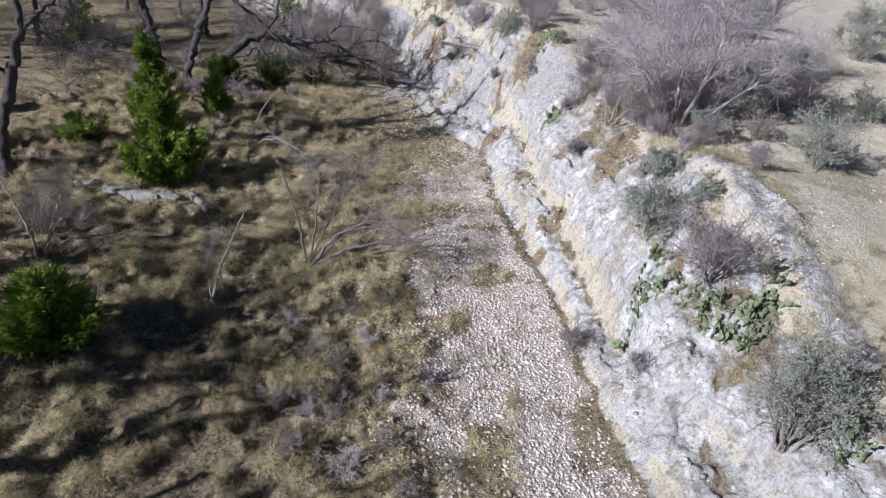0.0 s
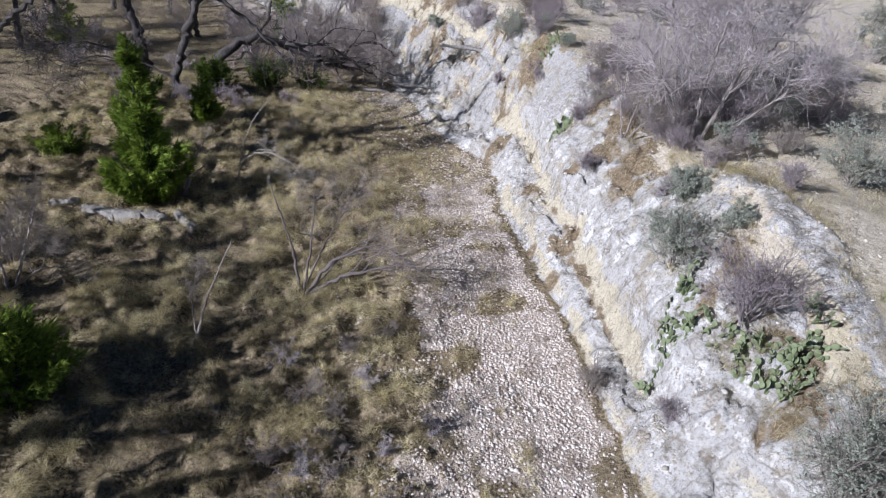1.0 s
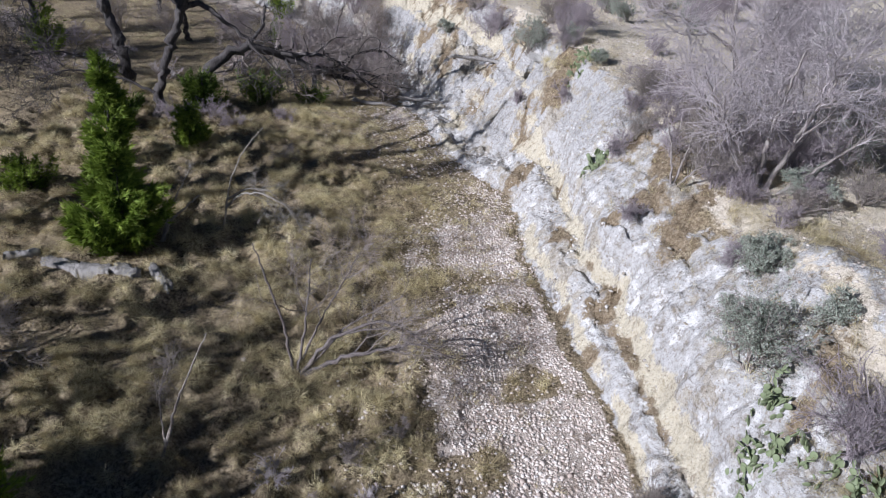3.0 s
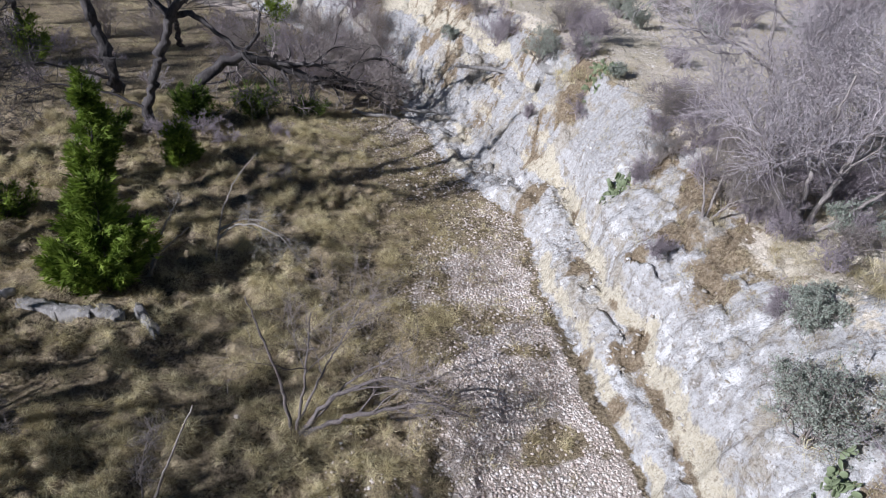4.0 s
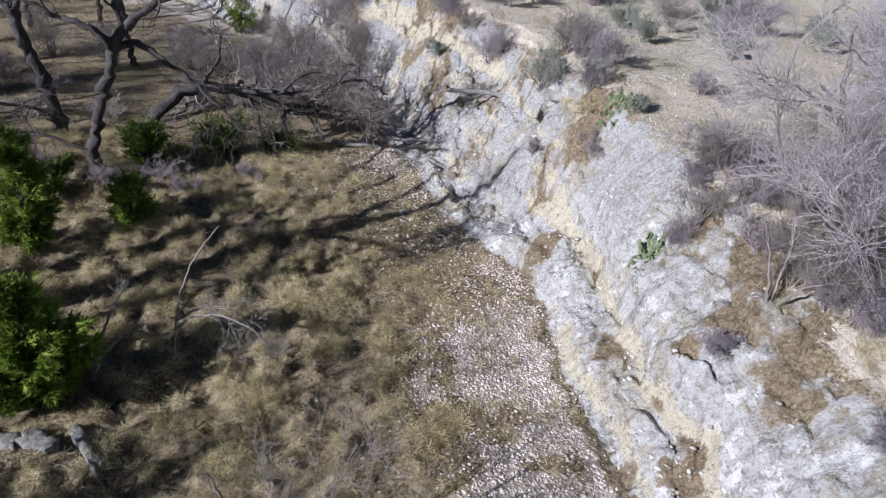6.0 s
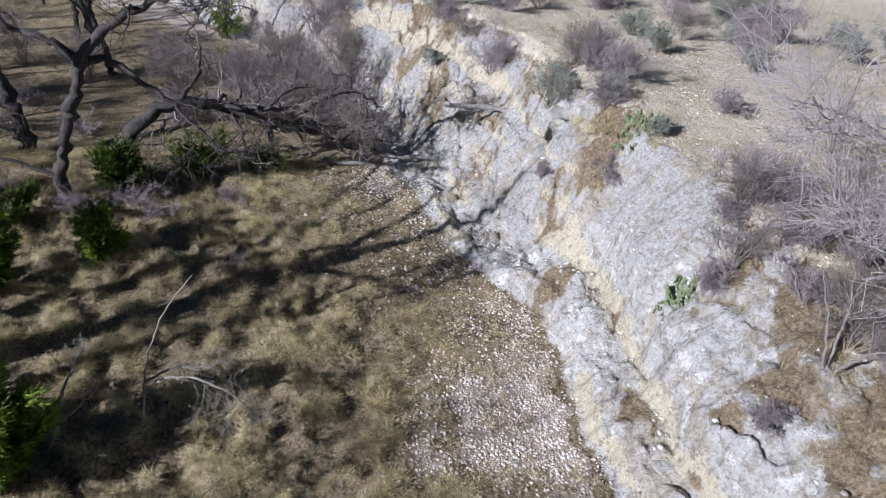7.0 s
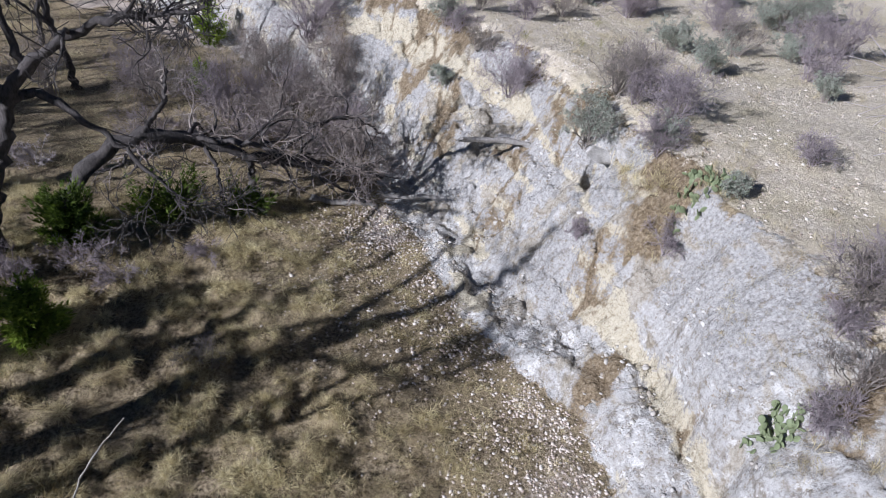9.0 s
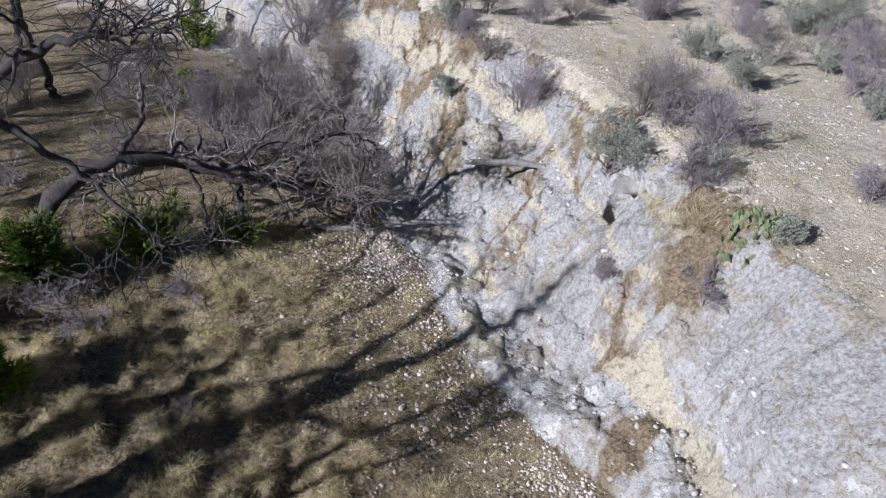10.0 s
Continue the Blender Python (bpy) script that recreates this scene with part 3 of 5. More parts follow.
def shrub(at, label, seed, tall, wide, stems=9, twigs=500, fine=1000, twig_mat=None, leaf_mat=None, leaves=0, leaf=0.04,
          group="", category="shrub", name="bare_shrub", upright=0.5):
    """A many-stemmed bush, bare or in leaf."""
    rng = np.random.default_rng(seed)
    t = thing(name, at, label, category, group)
    twig_mat = twig_mat or GREY_TWIG
    much = max(1.0, 0.75 * wide)
    stems, twigs, fine = int(stems * much), int(twigs * much * 0.9), int(fine * much * 0.9)
    made = []
    for i in range(stems):
        a, out = rng.uniform(0, 6.283), wide * 0.5 * rng.uniform(0.25, 1.0)
        up = tall * rng.uniform(0.65, 1.0) * (1 - 0.35 * (out / (0.5 * wide)) ** 2)
        e = np.array([math.cos(a) * out, math.sin(a) * out, up])
        m = e * np.array([0.35, 0.35, upright]) + rng.normal(0, 0.06 * tall, 3)
        s = np.array([math.cos(a), math.sin(a), 0]) * 0.06 * wide * rng.random()
        made.append(stem(rng, [s - np.array([0, 0, 0.1]), m, e], 0.010 * tall + 0.006, 0.005, 9, 0.02 * tall))
    P, R = np.stack([m[0] for m in made]), np.stack([m[1] for m in made])
    for i in range(stems):
        part("stem", mesh_of("stem", *tubes(P[i:i + 1], R[i:i + 1], 5), twig_mat, True), t)
    P1, R1 = offshoots(rng, P, R, max(twigs // 6, 8), 0.45 * tall, 0.2, (25, 70), 5, 0.25, 0.12, 0.7, 0.4)
    P2, R2 = offshoots(rng, P1, R1, twigs, 0.26 * tall, 0.1, (25, 80), 3, 0.28, 0.05, 0.8, 0.5)
    P3, R3 = offshoots(rng, P2, R2, fine, 0.15 * tall, 0.05, (25, 80), 2, 0.3, 0.03, 0.8, 0.5)
    v, f = both(tubes(P1, np.maximum(R1, 0.006), 3), tubes(P2, np.maximum(R2, 0.005), 3), tubes(P3, np.maximum(R3, 0.004), 3))
    tagged(part("crown", mesh_of("crown", v, f, twig_mat), t, "dense mass of bare twigs"), kind="stuff")
    if leaves:
        Q = np.concatenate([P2.reshape(-1, 3), P3.reshape(-1, 3)])
        Q = Q[rng.integers(0, len(Q), leaves)] + rng.normal(0, 0.02, (leaves, 3))
        s = leaf * rng.uniform(0.6, 1.4, leaves)
        shape = np.array([(0, 0, 0), (0.5, 0.5, 0.12), (0, 1.3, 0), (-0.5, 0.5, 0.12)])
        v, f = spread(shape, np.array([[0, 1, 2, 3]]), Q, frames_of(rng, leaves, np.stack([s, s, s], 1), 5.0))
        tone = np.repeat(np.clip(0.5 + 0.5 * rough(Q[:, 0] + Q[:, 2], Q[:, 1] - Q[:, 2], 0.35, seed, 2) + rng.normal(0, 0.15, leaves), 0, 1), 4)
        tagged(part("foliage", mesh_of("foliage", v, f, leaf_mat, tone=tone), t, "small grey-green leaves"), kind="stuff")
    return t


def juniper(at, label, seed, tall, wide, sprays=3500, group="young junipers", tone_shift=0.0):
    """A young evergreen: a tapering stem, up-swept branches and scale-leaf sprays."""
    rng = np.random.default_rng(seed)
    t = thing("juniper", at, label, "tree", group)
    path, r = stem(rng, [(0, 0, -0.1), (0.03 * tall, 0, 0.5 * tall), (0, 0.02 * tall, 0.97 * tall)], 0.022 * tall + 0.01, 0.008, 12, 0.01 * tall)
    n = int(28 + 16 * tall)
    h = rng.random(n) ** 1.15 * 0.93 + 0.04
    a = rng.uniform(0, 6.283, n)
    out = 0.5 * wide * (1 - h) ** 0.75 * rng.uniform(0.35, 1.35, n) + 0.05
    base = np.stack([np.interp(h, np.linspace(0, 1, 12), path[:, i]) for i in range(3)], 1)
    k = np.linspace(0, 1, 6)[None, :, None]
    d = np.stack([np.cos(a), np.sin(a), np.zeros(n)], 1)[:, None]
    P = base[:, None] + d * (out[:, None, None] * k) + np.array([0, 0, 1.0]) * (out[:, None, None] * (0.15 * k + 0.75 * k ** 2))
    P[:, 1:] += rng.normal(0, 0.03, P[:, 1:].shape)
    part("trunk", mesh_of("trunk", *both(tubes(path[None], r[None], 7), tubes(P, np.linspace(0.012, 0.004, 6)[None].repeat(n, 0), 4)), OAK_BARK, True), t)
    b = rng.choice(n, sprays, p=out / out.sum())
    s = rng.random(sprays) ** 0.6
    g = s * 5
    i = np.minimum(g.astype(int), 4)
    f = (g - i)[:, None]
    Q = P[b, i] * (1 - f) + P[b, i + 1] * f + rng.normal(0, 0.04 + 0.02 * wide, (sprays, 3))
    out_way = unit(d[b, 0] + rng.normal(0, 0.55, (sprays, 3)) + np.array([0, 0, 0.7]))
    size = rng.uniform(0.11, 0.29, sprays) * (0.7 + 0.15 * tall)
    side = unit(np.cross(out_way, rng.normal(size=(sprays, 3))))
    up = np.cross(side, out_way)
    fr = np.stack([side * size[:, None], out_way * size[:, None], up * size[:, None]], 2)
    shape = np.array([(0, 0, 0), (0.08, 0.4, 0.02), (0, 1, -0.05), (-0.08, 0.4, 0.02), (0.26, 0.72, 0.06), (0.05, 0.2, 0), (-0.26, 0.64, 0.05), (-0.05, 0.18, 0),
                      (0.02, 0.6, 0.24), (0, 0.15, 0)])
    faces = np.array([[0, 1, 2], [0, 2, 3], [5, 4, 1], [7, 3, 6], [9, 1, 8]])
    v, fc = spread(shape, faces, Q, fr)
    # tone rises along the branch: shaded inside and lit tips, put into the colour
    lit = np.clip(tone_shift + 0.30 + 0.5 * s + 0.35 * rough(Q[:, 0] + 0.7 * Q[:, 2], Q[:, 1] - 0.7 * Q[:, 2], 0.3, seed, 2) + rng.normal(0, 0.12, sprays), 0, 1)
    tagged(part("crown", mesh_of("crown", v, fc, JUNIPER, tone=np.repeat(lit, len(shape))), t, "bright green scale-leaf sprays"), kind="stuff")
    return t


def pad_mesh():
    """One flat, egg-shaped cactus pad standing on its narrow end."""
    bm = bmesh.new()
    bmesh.ops.create_icosphere(bm, subdivisions=2, radius=0.5)
    for v in bm.verts:
        k = v.co.z + 0.5
        w = 0.62 + 0.5 * k - 0.22 * k * k
        v.co = Vector((v.co.x * w * 1.0, v.co.y * 0.16, k * 1.05))
    me = bpy.data.meshes.new("pad")
    bm.to_mesh(me)
    bm.free()
    me.materials.append(PAD_GREEN)
    me.polygons.foreach_set("use_smooth", np.ones(len(me.polygons), bool))
    return me


def prickly_pear(at, label, seed, count, wide, pads, size=0.19):
    rng = random.Random(seed)
    t = thing("prickly_pear", at, label, "cactus", "prickly pears")
    grown = []
    for i in range(count):
        s = size * rng.uniform(0.75, 1.25)
        if not grown or rng.random() < 0.4:
            a, d = rng.uniform(0, 6.28), wide * 0.5 * math.sqrt(rng.random())
            x, y = d * math.cos(a), d * math.sin(a)
            z = float(height(at[0] + x, at[1] + y)) - at[2] - 0.02
            m = pose(x, y, z, rng.uniform(-35, 35), rng.uniform(-35, 35), rng.uniform(0, 360))
        else:
            m, ps = rng.choice(grown)
            m = m @ pose(rng.uniform(-0.3, 0.3) * ps, 0, ps * rng.uniform(0.8, 0.98), rng.uniform(-35, 35), rng.uniform(-50, 50), rng.uniform(-70, 70))
            m = Matrix.Translation(m.translation) @ m.to_3x3().to_4x4()
        grown.append((m, s))
        ob = part("pad", rng.choice(pads), t)
        ob.matrix_basis = m @ Matrix.Diagonal((s, s, s, 1))
    return t


def boulder_mesh(seed, mat, subdivisions=3, flat=0.65, sharp=0.95):
    rng = random.Random(seed)
    bm = bmesh.new()
    bmesh.ops.create_icosphere(bm, subdivisions=subdivisions, radius=0.5)
    shift = Vector((rng.uniform(-9, 9), rng.uniform(-9, 9), rng.uniform(-9, 9)))
    cuts = [Vector((rng.gauss(0, 1), rng.gauss(0, 1), rng.gauss(0, 0.7))).normalized() for _ in range(7)]
    for v in bm.verts:
        c = v.co.copy()
        for k in cuts:
            over = c.dot(k) - 0.27
            if over > 0:
                c -= k * over * (1 - 0.5 * (1 - sharp))
        c *= 1 + 0.22 * noise.noise(c * 2.2 + shift) + 0.12 * noise.noise(c * 7 + shift)
        v.co = Vector((c.x * 1.15, c.y, c.z * flat))
    me = bpy.data.meshes.new("boulder")
    bm.to_mesh(me)
    bm.free()
    me.materials.append(mat)
    return me


# ---- ground, bank and creek bed ----
def steps(*stretches):
    """Grid lines: stretches of (from, to, step)."""
    return np.unique(np.round(np.concatenate([np.arange(a, b, s) for a, b, s in stretches]), 4))


def creep(a, b, first):
    """Lines ever farther apart from a out to b."""
    out, s = [a], first
    while abs(out[-1]) < abs(b):
        out.append(out[-1] + math.copysign(s, b))
        s *= 1.28
    return np.array(out[1:])


OUTCROP = [(5.0, 9.4), (6.0, 8.8), (7.8, 8.0), (10.0, 7.2), (12.6, 6.5), (14.5, 6.4)]


def outcrop(x, y):
    d = np.abs(x - np.interp(y, [a for a, _ in OUTCROP], [b for _, b in OUTCROP]) + 0.3 * rough(x, y, 1.2, 111, 2))
    return (1 - ease(0.15, 0.8, d)) * ease(4, 5, y) * (1 - ease(13.2, 14.5, y))


BASE_HEIGHT = height
CAVE = (1.82, 27.2)


def height(x, y):
    x, y = np.asarray(x, float), np.asarray(y, float)
    d = np.hypot((x - CAVE[0]) / 0.34, (y - CAVE[1]) / 0.38)
    return BASE_HEIGHT(x, y) + outcrop(x, y) * (0.14 + 0.12 * rough(x, y, 0.5, 121, 2)) - 1.5 * (1 - ease(0.7, 1.0, d))


GRAVEL_RIM = [(3, 0.3), (6.5, 0.0), (8.5, -0.7), (10, -1.3), (12, -1.0), (16, -0.8), (19, -0.7), (21, 0.0), (24, -0.2), (26, -1.6), (28, -3.2), (32, -4.6), (38, -7), (42, -10), (60, -40)]


def gravel_cover(x, y):
    u, s = bank(x, y)
    rim = np.interp(y, [a for a, _ in GRAVEL_RIM], [b for _, b in GRAVEL_RIM])
    g = ease(-1.8, 1.2, x - rim + 1.7 * rough(x, y, 1.5, 131, 4)) * (1 - ease(-0.45, -0.05, u + 0.25 * rough(x, y, 0.7, 137, 2)))
    thin = 1 - 0.75 * ease(0.0, 0.3, rough(x, y, 1.3, 141, 3))
    far = 1 - 0.5 * ease(18.5, 21, y) + 0.25 * ease(26, 29, y)
    return np.clip(g * thin * far, 0, 1)


def plateau_cover(x, y):
    u, s = bank(x, y)
    return ease(-0.35, 0.15, s - rock_limit(y))


XS = np.concatenate([creep(-18.0, -420, 0.3)[::-1], steps((-18, -5, 0.16), (-5, 7.6, 0.052), (7.6, 15, 0.15)), creep(15, 420, 0.3)])
YS = np.concatenate([creep(-8.0, -200, 0.4)[::-1], steps((-8, 4.5, 0.2), (4.5, 34, 0.058), (34, 50, 0.16)), creep(50, 620, 0.4)])
GX, GY = np.meshgrid(XS, YS)
GZ = height(GX, GY)
_, GS = bank(GX, GY)
ROCK = np.clip(np.where(GS < 1, 0.5 + 2.5 * GS, 0.5 + 1.6 * (rock_limit(GY) + 0.45 * rough(GX, GY, 1.7, 151, 3) - GS)), 0, 1)
ROCK = np.clip(np.maximum(ROCK, 0.95 * outcrop(GX, GY)), 0, 1)
ROCKY = (((GS > -0.05) & (GS < 3.4)) | (outcrop(GX, GY) > 0.2)) & (GY < 120) & (GY > -20)
GK = layers(GX, GY, GS)
n1, n2 = rough(GX, GY * 0.6, 1.6, 161, 3), rough(GX, GY, 0.8, 171, 3)


def bell(at, wide):
    return np.exp(-((GK - at) / wide) ** 2)


UPPER = ease(23.4, 25, GY)
SLAB = slab_face(GY, GS)
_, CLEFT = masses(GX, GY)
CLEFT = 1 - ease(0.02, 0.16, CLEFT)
# beds of yellower stone that show as bands along the face
BED = (GZ + 0.22 * rough(GX, GY, 1.5, 331, 3)) / 0.85
BEDS = np.exp(-((BED - np.floor(BED) - 0.5) / 0.17) ** 2)
# pockets of brown earth: across, along, radius
POCKETS = [(3.13, 16.6, 0.34), (4.6, 15.25, 0.5), (3.5, 15.35, 0.3), (2.8, 15.1, 0.2), (3.7, 14.4, 0.25), (2.66, 20.9, 0.26), (2.25, 18.15, 0.3), (2.2, 15.4, 0.26), (2.75, 13.9, 0.26), (1.55, 22.8, 0.36),
           (2.55, 21.25, 0.26), (2.5, 24.5, 0.4), (2.15, 23.55, 0.22), (1.95, 22.95, 0.28), (3.7, 13.8, 0.3), (3.1, 14.95, 0.22), (3.6, 13.3, 0.28), (1.3, 22.4, 0.42), (2.35, 24.0, 0.24), (1.05, 22.0, 0.4)]
POCKET = np.zeros(GX.shape)
for px, py, pr in POCKETS:
    POCKET = np.maximum(POCKET, np.exp(-(((GX - px) ** 2 + (0.75 * (GY - py)) ** 2) / pr ** 2) ** 1.5))
OCHRE = np.clip((1 - UPPER) * (0.86 * np.exp(-(np.abs(GS - 1.1 - 0.25 * n2) / 0.26) ** 3) * (0.9 + 0.7 * n1) * (0.6 + 0.4 * ease(7, 10, GY)) + 0.6 * bell(0.12, 0.14) * (0.8 + 1.0 * n2) * (1 - ease(20, 22, GY)))
                + (0.22 + 0.68 * UPPER) * BEDS * (0.65 + 0.9 * n1) + 1.0 * np.exp(-((GS - 2.1) / 0.13) ** 2) * ease(30.5, 32, GY) + 0.22 * n1 + 0.03 + 0.36 * UPPER * (0.5 + 1.2 * n2), 0, 1) * (1 - 0.85 * ease(1.9, 2.1, GS) * SLAB)
# brown earth, and by the CLEFT term shade painted into the clefts
EARTH_SHADE = np.clip(0.70 * (1 - ease(20, 22.5, GY)) * bell(0.8, 0.16) * (0.6 + 1.1 * n1) + 0.75 * POCKET * (0.85 + 0.6 * n2) * (1 - ease(0.95, 1.15, GS) * (1 - ease(1.85, 2.05, GS))) + 0.42 * ease(2.05, 2.3, GK) * ease(13, 14.5, GY) * (1 - ease(19, 20.5, GY)) * (0.6 + 1.4 * n2) + 0.22 * ease(27, 30, GY) * (0.6 + 1.5 * n1)
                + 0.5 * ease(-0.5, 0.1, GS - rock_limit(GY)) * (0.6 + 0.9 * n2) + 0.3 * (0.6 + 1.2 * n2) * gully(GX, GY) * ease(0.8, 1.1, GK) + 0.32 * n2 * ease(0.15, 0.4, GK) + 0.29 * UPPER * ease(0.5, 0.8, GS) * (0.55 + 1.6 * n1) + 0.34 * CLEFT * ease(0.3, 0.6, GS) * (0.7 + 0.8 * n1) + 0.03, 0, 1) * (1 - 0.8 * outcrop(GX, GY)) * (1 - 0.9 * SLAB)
GREY = np.clip(0.95 * SLAB + 0.5 * ease(1.9, 2.3, GS) * ease(17, 22, GY) - 0.45 * bell(0.2, 0.2) + 0.35 * n2 + 0.8 * UPPER * ease(0.55, 0.9, GS), 0, 1)


def sheet(name, keep, mat, label, **values):
    ny, nx = GX.shape
    i = (np.arange(ny - 1)[:, None] * nx + np.arange(nx - 1)[None]).ravel()
    f = np.stack([i, i + 1, i + nx + 1, i + nx], 1)[keep.ravel()]
    used, inverse = np.unique(f, return_inverse=True)
    v = np.stack([GX.ravel(), GY.ravel(), GZ.ravel()], 1)[used]
    ob = new(name, mesh_of(name, v, inverse.reshape(f.shape), mat, True, **{k: a.ravel()[used] for k, a in values.items()}))
    return tagged(ob, label, name.replace("_", " "), kind="structure")


CELL = ROCKY[:-1, :-1]
COVER = dict(gravel=gravel_cover(GX, GY), plateau=plateau_cover(GX, GY), rock=ROCK, ochre=OCHRE, earth_shade=EARTH_SHADE, grey=GREY)
sheet("ground", ~CELL, SOIL, "grassy flat, stony creek bed and dry upland soil", **COVER)
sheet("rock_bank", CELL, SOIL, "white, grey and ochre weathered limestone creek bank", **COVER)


# ---- loose stones ----
def stone_shape(seed):
    rng = np.random.default_rng(seed)
    bm = bmesh.new()
    bmesh.ops.create_icosphere(bm, subdivisions=1, radius=0.5)
    v = np.array([tuple(k.co) for k in bm.verts])
    f = np.array([[k.index for k in q.verts] for q in bm.faces])
    bm.free()
    v *= 1 + rng.uniform(-0.3, 0.3, (len(v), 1))
    return v * np.array([1.15, 0.9, 0.5]), f


def stones(name, label, where, count, box, sizes, seed, mat):
    rng = np.random.default_rng(seed)
    x, y = rng.uniform(box[0], box[1], count), rng.uniform(box[2], box[3], count)
    keep = rng.random(count) < where(x, y)
    x, y = x[keep], y[keep]
    size = np.exp(rng.uniform(math.log(sizes[0]), math.log(sizes[1]), len(x)))
    z = height(x, y) + 0.07 * size
    kind, vs, fs = rng.integers(0, 4, len(x)), [], []
    for k in range(4):
        q = kind == k
        s, f = stone_shape(seed * 10 + k)
        fr = frames_of(rng, q.sum(), np.stack([size[q]] * 3, 1), 0.9)
        vs.append(spread(s, f, np.stack([x, y, z], 1)[q], fr))
    v, f = both(*vs)
    return tagged(new(name, mesh_of(name, v, f, mat)), label, "gravel", kind="stuff")


stones("creek_gravel", "pale cream and pinkish river gravel in the dry bed", lambda x, y: gravel_cover(x, y) ** 1.2, 96000, (-4.5, 6.5, 3.0, 31), (0.028, 0.10), 3, PEBBLE)
stones("upland_rubble", "small pale limestone rubble on dry upland soil",
       lambda x, y: plateau_cover(x, y) * (0.15 + ease(-0.25, 0.4, rough(x, y, 2.4, 181, 3))), 24000, (0.0, 18, 4, 44), (0.018, 0.10), 4, RUBBLE)
stones("scattered_stones", "single pale stones lying in grass", lambda x, y: (x < along(TOE, y, 1) - 0.1) * ease(0.0, 0.6, rough(x, y, 2.0, 191, 3)) * 0.8 * ease(-7, 0, x),
       14000, (-7, 3, 4, 34), (0.04, 0.14), 5, PEBBLE)
stones("bank_chips", "broken limestone chips lodged on ledges", lambda x, y: ((bank(x, y)[1] > 0) & (bank(x, y)[1] < 2.3)) * ease(-0.1, 0.5, rough(x, y, 1.0, 201, 3)) * 0.9,
       16000, (-4, 8, 4, 36), (0.03, 0.14), 6, CHIP)

stones("toe_rubble", "pale stones scattered in litter below the bank", lambda x, y: (x < along(TOE, y, 1) + 0.1) * ease(-6, -1, x - along(TOE, y, 1)) * (0.35 + 0.5 * ease(-0.2, 0.4, rough(x, y, 1.2, 197, 3))),
       12000, (-7, 2.5, 17, 30), (0.025, 0.10), 7, PEBBLE)

BOULDERS = [boulder_mesh(40 + i, LIMESTONE) for i in range(5)]


def boulder(x, y, size, seed, label="pale weathered limestone boulder on the bank", stretch=(1, 1, 1)):
    r = random.Random(seed)
    ob = tagged(new("limestone_boulder", BOULDERS[seed % 5]), label, "boulder", "limestone boulders")
    s = Matrix.Diagonal((size * stretch[0], size * stretch[1], size * stretch[2], 1))
    ob.matrix_basis = pose(*lay(x, y, 0.06 * size), r.uniform(-14, 14), r.uniform(-14, 14), r.uniform(0, 360)) @ s
    return ob


boulder(1.35, 22.1, 0.42, 1, "cream limestone block lying at the bank's toe")
roof = boulder(1.84, 27.5, 1.0, 2, "grey limestone block roofing a small hollow", (1.05, 0.7, 0.6))
roof.location.z = float(BASE_HEIGHT(1.84, 27.5)) + 0.05
boulder(2.25, 26.7, 0.5, 3, "grey limestone boulder beside a small hollow")
rb = random.Random(12)
for i in range(5):
    yy = rb.uniform(5, 36)
    t0, c0 = float(along(TOE, yy, 1)), float(along(CREST, yy, 1))
    k = rb.choice([0.08, 0.15, 0.5, 0.9, 1.0, 1.05]) + rb.uniform(-0.05, 0.05)
    boulder(t0 + (c0 - t0) * k, yy, rb.uniform(0.25, 0.6), 20 + i)


# ---- grass ----
def tuft_shape(rng, blades, tall, wide):
    """A clump of arching blades, each a tapering strip."""
    vs, fs = [], []
    for i in range(blades):
        a = rng.uniform(0, 6.283)
        lean = np.array([math.cos(a), math.sin(a), 0])
        h, out = tall * rng.uniform(0.4, 1.0), wide * rng.uniform(0.15, 1.0)
        b = lean * 0.12 * wide * rng.random() + rng.normal(0, 0.06 * wide, 3) * np.array([1, 1, 0])
        side = np.array([-lean[1], lean[0], 0.3 * rng.normal()]) * rng.uniform(0.0016, 0.0034)
        m, e = b + lean * out * 0.4 + np.array([0, 0, h * 0.75]), b + lean * out * 1.1 + np.array([0, 0, h * rng.uniform(0.3, 1.0)])
        k = len(vs)
        vs += [b, m + side, m - side, e]
        fs += [[k, k + 1, k + 2], [k + 2, k + 1, k + 3]]
    return np.array(vs) - np.array([0, 0, 0.02]), np.array(fs)


def grass(name, label, where, count, box, seed, mat, blades=26, tall=0.34, wide=0.36, comb=0.25):
    rng = np.random.default_rng(seed)
    x, y = rng.uniform(box[0], box[1], count), rng.uniform(box[2], box[3], count)
    keep = rng.random(count) < where(x, y)
    x, y = x[keep], y[keep]
    z = height(x, y)
    kind, pairs, tones = rng.integers(0, 5, len(x)), [], []
    for k in range(5):
        q = kind == k
        s, f = tuft_shape(rng, blades, tall, wide)
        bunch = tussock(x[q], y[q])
        size = rng.uniform(0.6, 1.1, q.sum()) * (0.65 + 0.55 * bunch)
        fr = frames_of(rng, q.sum(), np.stack([size, size, size * rng.uniform(0.7, 1.2, q.sum())], 1), comb * 2)
        pairs.append(spread(s, f, np.stack([x, y, z], 1)[q], fr))
        # tufts between the mounds get a darker tone, standing for shade in the gaps
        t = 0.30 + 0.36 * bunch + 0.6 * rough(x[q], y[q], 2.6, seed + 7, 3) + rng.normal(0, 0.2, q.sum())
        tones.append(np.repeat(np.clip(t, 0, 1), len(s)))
    v, f = both(*pairs)
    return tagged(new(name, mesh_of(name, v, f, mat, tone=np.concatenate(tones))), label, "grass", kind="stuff")


